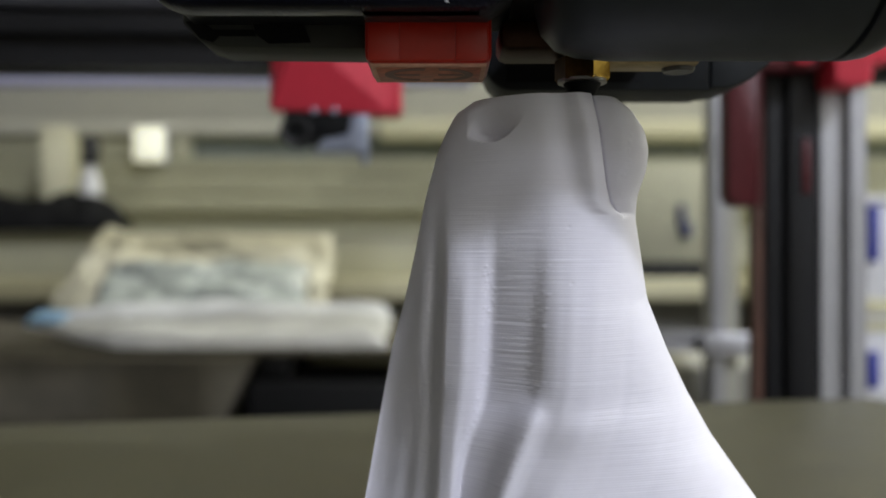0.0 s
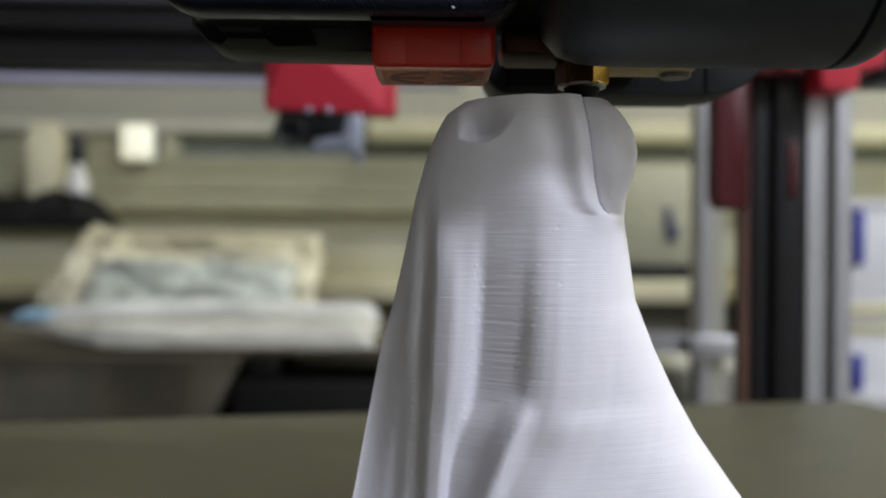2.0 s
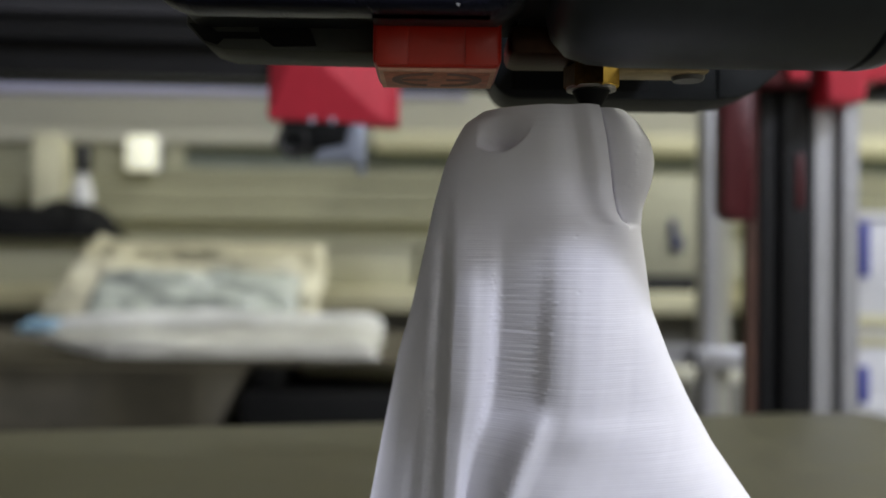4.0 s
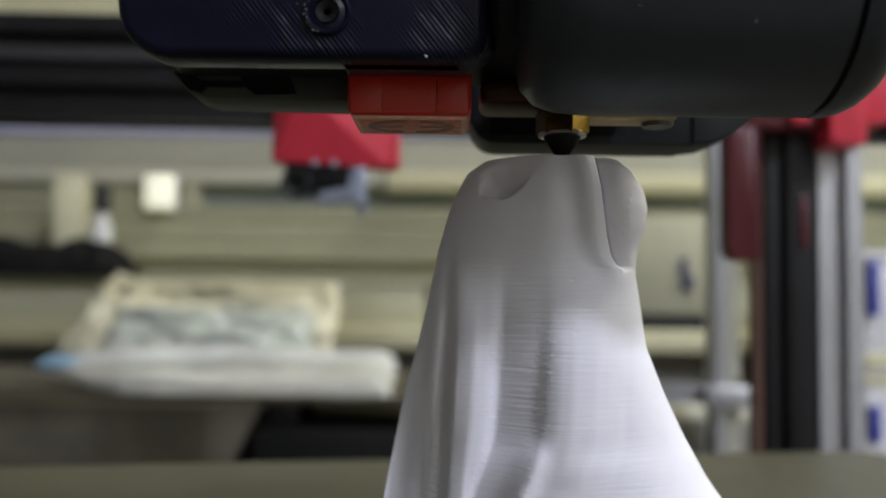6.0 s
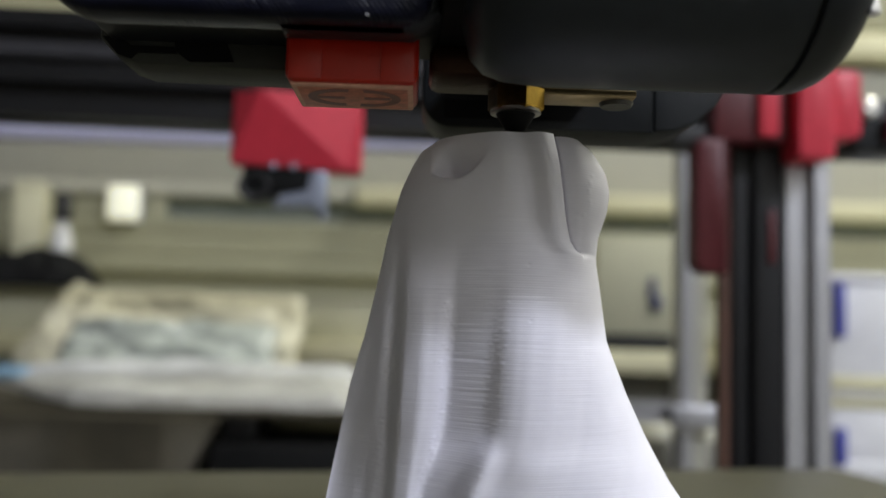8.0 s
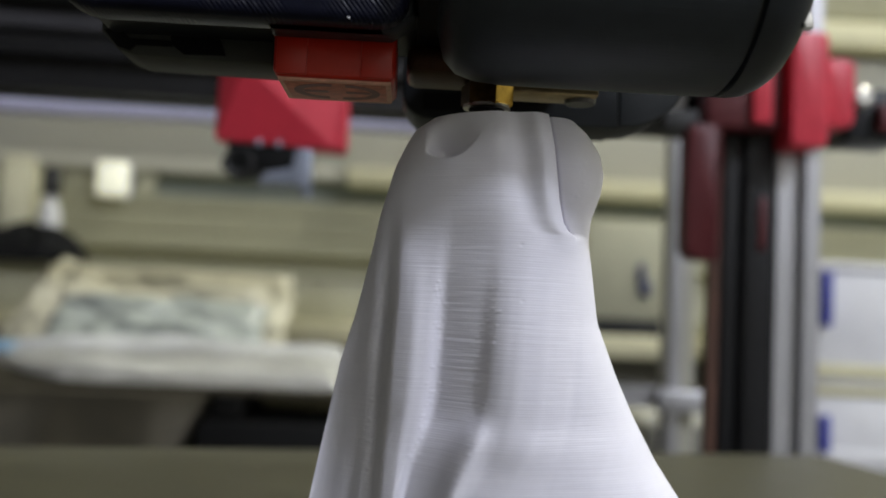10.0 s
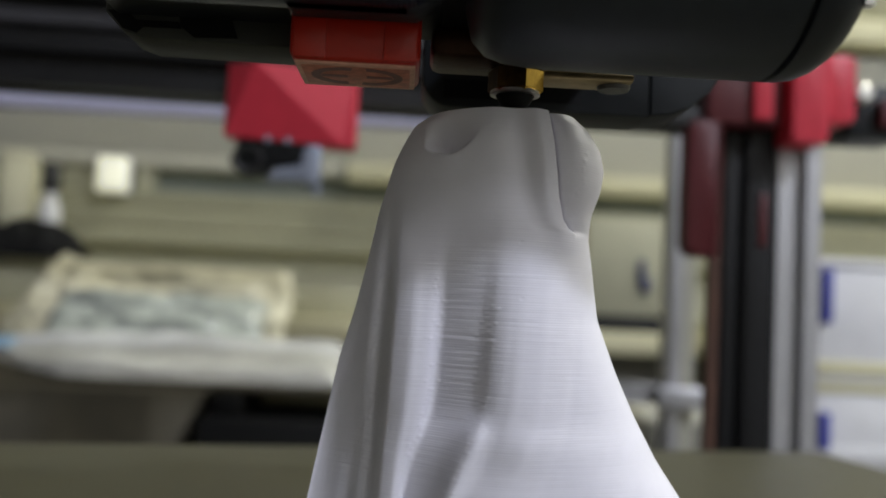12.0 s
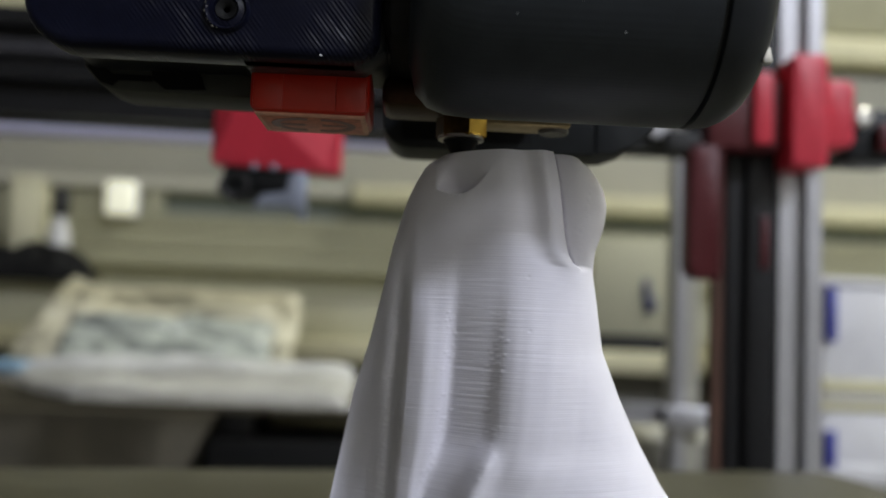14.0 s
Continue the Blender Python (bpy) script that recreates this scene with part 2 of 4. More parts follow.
structure("bounce_wall", (1.5, 1.6, -2.3, 1.6, -0.95, CEIL), CEILING, "unseen white side wall that bounces light from the right", "wall")
# unseen fixtures at the lamps; the two larger ones only house added fill
for nm, x, y, sx, sy in (("assumed_ceiling_light", 1.22, -1.31, 0.26, 0.24), ("assumed_ceiling_light", 0.90, -1.90, 0.85, 0.45), ("assumed_ceiling_light", 1.10, 0.55, 0.74, 0.35)):
    lamp = thing(nm, (x, y, CEIL), "assumed unseen ceiling light, white and rectangular, switched on", "ceiling light", "ceiling lights")
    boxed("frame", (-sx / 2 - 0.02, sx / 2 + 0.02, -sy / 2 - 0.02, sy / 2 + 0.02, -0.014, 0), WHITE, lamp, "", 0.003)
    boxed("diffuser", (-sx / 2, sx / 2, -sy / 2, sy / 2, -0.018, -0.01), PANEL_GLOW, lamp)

# ---- bench ----
BENCH_Z = -0.10
bench = thing("workbench", (0, 0.3, 0), "grey-brown laminate workbench carrying the printer", "workbench")
boxed("tabletop", (-1.1, 1.1, -0.55, 0.52, BENCH_Z - 0.03, BENCH_Z), BENCH, bench, "", 0.003)
for sx in (-1.02, 1.02):
    for sy in (-0.48, 0.45):
        boxed("leg", (sx - 0.025, sx + 0.025, sy - 0.025, sy + 0.025, -0.95, BENCH_Z - 0.03), BLACK_ALU, bench, "", 0.003)

# ---- storage rack behind the bench ----
rack = thing("storage_rack", (0, 0.9, 0), "olive and cream storage rack with panels and ledges behind the printer", "storage rack")
boxed("top_panel", (-1.3, 1.3, 0.10, 0.13, 0.2038, 0.36), PALE, rack, "pale grey upper panel", 0.002)
boxed("upper_ledge", (-0.07, 1.3, 0.075, 0.13, 0.1827, 0.2018), CREAM, rack, "cream yellow ledge", 0.002)
boxed("insert_panel", (-0.305, -0.284, 0.098, 0.113, 0.1600, 0.1875), DRAWER, rack, "pale olive insert", 0.001)
boxed("panel", (-1.3, -0.310, 0.101, 0.13, 0.1645, 0.1875), OLIVE, rack, "", 0.001)
boxed("upper_ledge", (-1.3, -0.075, 0.09, 0.13, 0.1880, 0.2018), PALE, rack, "pale grey ledge", 0.002)
boxed("recess_panel", (-1.3, 1.3, 0.114, 0.125, 0.1600, 0.2038), GREEN_GREY, rack, "green-grey recessed panel")
boxed("recess_panel", (-1.3, 1.3, 0.118, 0.13, 0.0765, 0.1017), OLIVE, rack)
for z0, z1 in ((0.1437, 0.1637), (0.1215, 0.1429), (0.1020, 0.1207)):
    boxed("panel", (-1.3, 1.3, 0.10, 0.13, z0, z1), OLIVE, rack, "", 0.0015)
boxed("back_panel", (-1.3, 1.3, 0.17, 0.185, -0.15, 0.62), OLIVE, rack)
boxed("lower_top", (-1.3, 1.3, -0.08, 0.165, 0.0722, 0.0762), DRAWER, rack, "", 0.001)
boxed("drawer_front", (-1.3, -0.02, -0.078, -0.06, 0.0344, 0.0718), DRAWER, rack, "light olive drawer front", 0.002)
boxed("drawer_front", (-0.016, 1.3, -0.078, -0.06, 0.0344, 0.0718), DRAWER, rack, "light olive drawer front", 0.002)
boxed("lower_ledge", (-1.3, 1.3, -0.10, -0.06, 0.0136, 0.0340), CREAM, rack, "cream yellow ledge", 0.002)
# panel stands for the darkness of the shelf space below the ledge
boxed("lower_panel", (-1.3, 1.3, -0.07, -0.05, -0.20, 0.0132), BENCH, rack, "grey-brown lower panel in place of dark shelf space")
boxed("upper_beam", (-1.3, 1.3, 0.08, 0.13, 0.37, 0.40), CREAM, rack, "cream yellow ledge", 0.002)
boxed("upper_panel", (-1.3, 1.3, 0.10, 0.13, 0.41, 0.60), OLIVE, rack, "", 0.002)
for x in (-1.28, 1.28):
    boxed("post", (x - 0.02, x + 0.02, -0.05, 0.17, -0.95, 0.62), ALU, rack, "", 0.002)

indicator = thing("wall_light", (-0.3265, 0.982, 0.1740), "small square warm-white light glowing on the rack", "light")
boxed("housing", (-0.0175, 0.0175, 0.004, 0.0185, -0.018, 0.022), WHITE, indicator, "", 0.004)
boxed("diffuser", (-0.0160, 0.0160, -0.002, 0.006, -0.0165, 0.0205), LAMP_GLOW, indicator, "", 0.003)

# things on the rack's lower top
spool_box = thing("carton", (-0.396, 0.925, 0.0762), "beige upright carton standing edgeways on the rack", "carton", turn=-72)
boxed("body", (-0.070, 0.070, -0.014, 0.014, 0.022, 0.100), CARTON, spool_box, "", 0.002)
boxed("lid", (-0.071, 0.071, -0.015, 0.015, 0.0945, 0.103), CARTON, spool_box, "", 0.002)
boxed("foot", (-0.064, 0.064, -0.011, 0.011, 0.0, 0.022), RUBBER, spool_box, "black base", 0.003)
bottle = thing("bottle", (-0.3465, 0.872, 0.0762), "small grey frosted bottle with a dark cap", "bottle")
turned("body", [(0.009, 0), (0.0105, 0.003), (0.0105, 0.050), (0.006, 0.060), (0.006, 0.066)], (0, 0, 0.0), "Z", FROSTED, bottle)
turned("cap", [(0.0085, 0), (0.009, 0.001), (0.009, 0.026), (0.0075, 0.028)], (0, 0, 0.066), "Z", RUBBER, bottle, "dark screw cap")


def cloth_lump(name, cx, cy, z, sx, sy, h, mat, label, category, seed, parent=None, tip=None, seg=44, wrinkle=0.25, square=4):
    """A pillow-like bag or cloth: thin rim, raised middle, wrinkles."""
    bm = bmesh.new()
    grid = {}
    for side in (0, 1):
        for i in range(seg + 1):
            for j in range(seg + 1):
                u, v = i / seg * 2 - 1, j / seg * 2 - 1
                dome = max(0.0, (1 - abs(u) ** (square if u > 0 else 4)) * (1 - abs(v) ** square)) ** 0.55
                w = noise.noise(Vector((u * 2.2 + seed, v * 2.2, 0.3))) + 0.5 * noise.noise(Vector((u * 6 + seed, v * 5, 1.3)))
                edge = 1 + 0.05 * noise.noise(Vector((u * 3, v * 3, seed)))
                hz = h * (0.06 + dome * (0.75 + wrinkle * w)) if side else 0.0
                lift = 0.10 * h * max(0, abs(u) - 0.8) * 5 * (1 + noise.noise(Vector((v * 3, seed, 0))))
                x, y = u * sx / 2 * edge, v * sy / 2 * edge
                if tip and u < -0.4:
                    k = (-u - 0.4) / 0.6
                    y *= 1 - tip * k
                if side and (i in (0, seg) or j in (0, seg)):
                    grid[1, i, j] = grid[0, i, j]
                    continue
                grid[side, i, j] = bm.verts.new((x, y, hz + lift))
    for side in (0, 1):
        for i in range(seg):
            for j in range(seg):
                f = [grid[side, i, j], grid[side, i + 1, j], grid[side, i + 1, j + 1], grid[side, i, j + 1]]
                bm.faces.new(f if side else f[::-1])
    ob = part(name, bm, mat, parent, "" if parent is None else label)
    ob.location = (cx, cy, z)
    if parent is None:
        tagged(ob, label, category)
    return ob


black_cloth = cloth_lump("folded_cloth", -0.395, 0.835, 0.0762, 0.19, 0.06, 0.034, DEEP_BLACK, "black bundled cloth lying on the rack", "cloth", 4.1, wrinkle=0.5)
cloth_lump("fold", -0.02, -0.004, 0.014, 0.12, 0.045, 0.020, DEEP_BLACK, "", "", 6.4, parent=black_cloth, wrinkle=0.5, seg=24)

# things on the low board at the back of the bench
board = structure("shelf", (-0.42, 0.0, 0.576, 0.82, -0.0095, -0.0050), BROWN_CARTON, "low dull brown shelf board holding packages", "shelf", 0.001)
silver = cloth_lump("foil_bag", 0, 0, 0, 0.252, 0.090, 0.013, FOIL, "silver foil bag lying tilted with soft wrinkles", "bag", 1.7, tip=0.9, wrinkle=0.30, square=12)
silver.matrix_world = pose(-0.164, 0.622, 0.0045, 12, 0, 0)
tab = boxed("label", (-0.122, -0.100, -0.012, 0.012, 0.006, 0.0095), PALE_BLUE, silver, "pale blue printed corner")
beige = cloth_lump("plastic_bag", 0, 0, 0, 0.205, 0.086, 0.018, PAPER_BAG, "cream plastic bag leaning on the drawer front", "bag", 7.7, wrinkle=0.5)
boxed("seal", (-0.100, 0.100, 0.0385, 0.0435, 0.0005, 0.0035), PAPER_BAG, beige, "flat welded seal", 0.0005)
flap = cloth_lump("flap", -0.090, 0.004, 0.004, 0.046, 0.088, 0.015, PAPER_BAG, "raised crumpled end flap", "", 3.3, parent=beige, wrinkle=0.4, seg=24)
flap.rotation_euler = (0, radians(-14), radians(-24))
beige.matrix_world = pose(-0.196, 0.742, 0.0335, 60, 0, 0)
clear = cloth_lump("clear_bag", 0, 0, 0, 0.165, 0.062, 0.020, CLEAR_BAG, "shiny greenish clear plastic bag with soft folds", "bag", 9.3, wrinkle=0.45)
boxed("seal", (-0.080, 0.080, 0.0265, 0.031, 0.0005, 0.003), CLEAR_BAG, clear, "flat welded seal", 0.0005)
clear.matrix_world = pose(-0.19, 0.705, 0.022, 48, 0, 0)
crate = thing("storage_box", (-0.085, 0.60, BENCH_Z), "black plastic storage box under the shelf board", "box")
boxed("body", (-0.040, 0.075, -0.035, 0.05, 0.0, 0.075), DEEP_BLACK, crate, "", 0.004)
boxed("lid", (-0.034, -0.013, -0.03, 0.045, 0.0752, 0.0902), DEEP_BLACK, crate, "upright black lid", 0.003)
carton_pale = thing("carton", (-0.03, 0.69, BENCH_Z), "pale beige carton behind the black box", "carton")
boxed("body", (-0.07, 0.06, -0.02, 0.03, 0.0, 0.0855), CREAM, carton_pale, "", 0.003)
boxed("tape", (-0.0705, 0.0605, -0.0206, 0.0306, 0.060, 0.068), CARTON, carton_pale, "strip of paper tape")
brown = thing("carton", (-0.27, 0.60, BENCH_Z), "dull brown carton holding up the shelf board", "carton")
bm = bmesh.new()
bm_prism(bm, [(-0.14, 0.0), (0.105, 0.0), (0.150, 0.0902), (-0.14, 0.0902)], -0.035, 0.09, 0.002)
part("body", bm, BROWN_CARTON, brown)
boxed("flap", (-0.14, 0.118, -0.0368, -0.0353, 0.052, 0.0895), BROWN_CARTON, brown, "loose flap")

# ---- printer frame ----
def extrusion(name, p, size, length, axis, mat, parent, label=""):
    """A slotted square profile with a groove along the middle of each side."""
    s, m, d = size / 2, size * 0.16, size * 0.27
    quarter = [(-s, s), (-m, s), (-m, s - d), (m, s - d), (m, s)]
    outline = [(x * c - y * n, x * n + y * c) for c, n in ((1, 0), (0, -1), (-1, 0), (0, 1)) for x, y in quarter]
    turn = {"X": lambda u, v, w: (p[0] + w, p[1] + u, p[2] + v), "Y": lambda u, v, w: (p[0] + u, p[1] + w, p[2] + v), "Z": lambda u, v, w: (p[0] + u, p[1] + v, p[2] + w)}[axis]
    bm = bmesh.new()
    near = [bm.verts.new(turn(u, v, 0)) for u, v in outline]
    far = [bm.verts.new(turn(u, v, length)) for u, v in outline]
    bm.faces.new(near)
    bm.faces.new(far[::-1])
    k = len(outline)
    for i in range(k):
        bm.faces.new((near[i], far[i], far[(i + 1) % k], near[(i + 1) % k]))
    bmesh.ops.recalc_face_normals(bm, faces=bm.faces)
    return part(name, bm, mat, parent, label, smooth=False)


frame_ob = thing("printer_frame", (0, 0, 0), "printer frame of slotted aluminium with a black cross beam", "printer frame")
# cross beam: two stacked black profiles
beam = thing("cross_beam", (0, 0.396, 0.1398), "black slotted double cross beam with a grey belt", "beam", turn=2.6)
extrusion("lower_profile", (-0.42, 0.0125, 0.0118), 0.0235, 0.59, "X", BLACK_ALU, beam, "black slotted profile")
extrusion("upper_profile", (-0.42, 0.0125, 0.0365), 0.0235, 0.59, "X", BLACK_ALU, beam, "black slotted profile")
boxed("belt", (-0.42, 0.15, -0.0015, 0.0, 0.0265, 0.0325), GREY_BELT, beam, "grey drive belt")
boxed("clip", (0.108, 0.126, -0.005, -0.0005, 0.004, 0.017), WHITE, beam, "white plastic clip", 0.002)
# upright on the drive side
extrusion("upright", (0.1738, 0.395, BENCH_Z), 0.0195, 0.50, "Z", ALU, frame_ob, "silver slotted upright")
boxed("upright", (0.1495, 0.1635, 0.385, 0.41, BENCH_Z, 0.30), BLACK_ALU, frame_ob, "black guide column", 0.002)
boxed("belt", (0.137, 0.1405, 0.39, 0.398, BENCH_Z, 0.30), BELT, frame_ob, "brown toothed belt")
boxed("guide", (0.1415, 0.149, 0.389, 0.405, BENCH_Z, 0.30), BLACK_ALU, frame_ob, "dark guide strip", 0.001)
boxed("inlay", (0.1555, 0.159, 0.3835, 0.387, 0.084, 0.108), DARK_RED, frame_ob, "dark red inlay", 0.001)
# back frame
boxed("rear_upright", (0.1680, 0.1768, 0.556, 0.575, BENCH_Z, 0.36), ALU, frame_ob, "narrow grey rear upright", 0.001)
# pale strip paints the upright's lit right face beside the grey one
boxed("rear_lit_strip", (0.1772, 0.1855, 0.558, 0.575, BENCH_Z, 0.36), PALE, frame_ob, "pale strip painting the upright's lighter right face", 0.001)
extrusion("rear_rail", (0.02, 0.562, 0.002), 0.0125, 0.147, "X", ALU, frame_ob, "silver slotted rear rail")
boxed("rear_bracket", (0.160, 0.200, 0.546, 0.5535, -0.006, 0.008), ALU, frame_ob, "", 0.002)
boxed("rear_rail", (-0.55, 0.02, 0.60, 0.62, 0.1715, 0.1845), LILAC, frame_ob, "lavender-grey rear top rail", 0.002)
extrusion("rear_upright", (-0.50, 0.610, BENCH_Z), 0.020, 0.46, "Z", ALU, frame_ob, "silver slotted rear upright")
extrusion("upright", (-0.40, 0.40, BENCH_Z), 0.0195, 0.50, "Z", ALU, frame_ob, "silver slotted upright")

# drive block on the upright
drive = thing("drive_block", (0.17, 0.375, 0.15), "red printed drive block clamped to the upright", "drive block")
bm = bmesh.new()
bm_prism(bm, rounded(-0.008, 0.008, -0.022, 0.028, (0.003, 0.003, 0.003, 0.003)), -0.008, 0.012, 0.0015)
part("body", bm, RED, drive)
bm = bmesh.new()
bm_prism(bm, rounded(0.0085, 0.0215, -0.012, 0.018, (0.003, 0.004, 0.004, 0.003)), -0.004, 0.012, 0.0015)
part("side_lug", bm, RED, drive)
bm = bmesh.new()
bm_prism(bm, rounded(-0.023, -0.0145, -0.012, 0.02, (0.002, 0.002, 0.002, 0.002)), -0.004, 0.012, 0.001)
part("side_lug", bm, RED, drive)
boxed("bracket", (-0.042, -0.0085, 0.000, 0.0135, -0.014, 0.018), DARK_RED, drive, "dark red bracket", 0.002)
bm = bmesh.new()
bm_prism(bm, rounded(-0.050, -0.0345, -0.072, -0.012, (0.006, 0.002, 0.002, 0.006)), 0.0, 0.014, 0.003)
part("arm", bm, DARK_RED, drive, "dark red hanging arm")
turned("bearing", [(0.003, 0), (0.0042, 0.001), (0.0042, 0.006), (0.003, 0.007)], (0.0255, -0.004, 0.002), "Y", STEEL, drive, "shiny steel bearing")
boxed("motor", (0.022, 0.05, 0.004, 0.03, -0.016, 0.008), BLACK, drive, "black motor", 0.002)
boxed("connector", (-0.060, -0.043, 0.004, 0.014, -0.016, -0.006), RUBBER, drive, "black cable connector", 0.002)
boxed("plug", (0.034, 0.044, -0.002, 0.004, -0.012, 0.000), DARK_RED, drive, "", 0.001)

# white boxes with blue tabs beyond the upright
for i, (z0, z1) in enumerate(((-0.052, 0.008), (0.0085, 0.098))):
    bx = thing("storage_box", (0.316, 0.66, z0), "white plastic box with a blue tab", "box", "stacked white boxes")
    boxed("body", (-0.018, 0.10, -0.03, 0.09, 0.0, z1 - z0 - 0.006), WHITE, bx, "", 0.004)
    boxed("lid", (-0.020, 0.102, -0.032, 0.092, z1 - z0 - 0.006, z1 - z0), CREAM if i == 0 else WHITE, bx, "", 0.002)
    boxed("tab", (-0.0165, -0.009, -0.036, -0.031, *((0.014, 0.040) if i == 0 else (0.043, 0.082))), BLUE, bx, "blue plastic tab", 0.001)
    boxed("lower_band", (-0.0185, 0.1005, -0.0315, 0.09, 0.006, 0.016), CREAM if i else WHITE, bx, "pale band", 0.001)
stand = structure("box_stand", (0.30, 0.44, 0.62, 0.76, BENCH_Z, -0.0525), BENCH, "low grey-brown stand under the boxes", "stand", 0.002)
pale_box = thing("carton", (0.212, 0.81, 0.0342), "pale olive carton with a dark blue clip on the rack's ledge", "carton")
# black strip puts the shade beneath the carton into colour
boxed("base", (-0.047, 0.050, -0.0075, 0.009, 0.0, 0.014), RUBBER, pale_box, "black strip painting the shade under the carton", 0.001)
boxed("body", (-0.049, 0.052, -0.0095, 0.0095, 0.0145, 0.104), DRAWER, pale_box, "", 0.002)
boxed("clip", (-0.001, 0.006, -0.0135, -0.0098, 0.046, 0.066), NAVY, pale_box, "dark blue clip", 0.0015)
boxed("clip_foot", (0.001, 0.011, -0.0150, -0.0098, 0.036, 0.050), NAVY, pale_box, "dark blue clip foot", 0.0015)
paper = cloth_lump("plastic_bag", 0.185, 0.64, -0.02, 0.14, 0.07, 0.020, PALE, "pale grey plastic bag lying flat on a low stand", "bag", 12.5, wrinkle=0.3)
structure("bag_stand", (0.11, 0.26, 0.60, 0.69, BENCH_Z, -0.0205), BENCH, "grey-brown stand under a bag", "stand", 0.002)

# ---- bed ----
bed = thing("print_bed", (0.172, 0.359, 0.0), "olive-grey textured print bed with rounded corners", "print bed", turn=10.0)
bm = bmesh.new()
bm_prism(bm, [(x, z) for x, z in rounded(-0.36, 0.0, -0.355, 0.0, (0.006,) * 4)], -0.0012, 0.0, 0.0)
bmesh.ops.rotate(bm, cent=(0, 0, 0), matrix=Matrix.Rotation(radians(-90), 3, "X") @ Matrix.Identity(3), verts=bm.verts)
bmesh.ops.scale(bm, vec=(1, -1, 1), verts=bm.verts) if max(v.co.y for v in bm.verts) > 0.1 else None
top = max(v.co.z for v in bm.verts)
bmesh.ops.translate(bm, vec=(0, 0, -top), verts=bm.verts)
bmesh.ops.recalc_face_normals(bm, faces=bm.faces)
part("build_sheet", bm, BED, bed, "olive-grey textured sheet")
boxed("heater_plate", (-0.357, -0.003, -0.352, -0.003, -0.0062, -0.0014), BLACK_ALU, bed, "black heated plate", 0.001)
for x in (-0.33, -0.03):
    for y in (-0.32, -0.03):
        turned("spacer", [(0.006, 0), (0.006, BENCH_Z * -1 - 0.0062)], (x, y, BENCH_Z), "Z", BLACK_ALU, bed)


# ---- the print ----
def curve_at(knots, z):
    zs, vals = zip(*sorted(knots))
    return np.interp(z, zs, vals)


def smoothed(a, k):
    pad = np.pad(a, k, mode="edge")
    return np.convolve(pad, np.ones(2 * k + 1) / (2 * k + 1), mode="valid")


def gauss(d, s):
    return np.exp(-0.5 * (d / s) ** 2)


def step(d, s):
    return 0.5 + 0.5 * np.tanh(d / s)


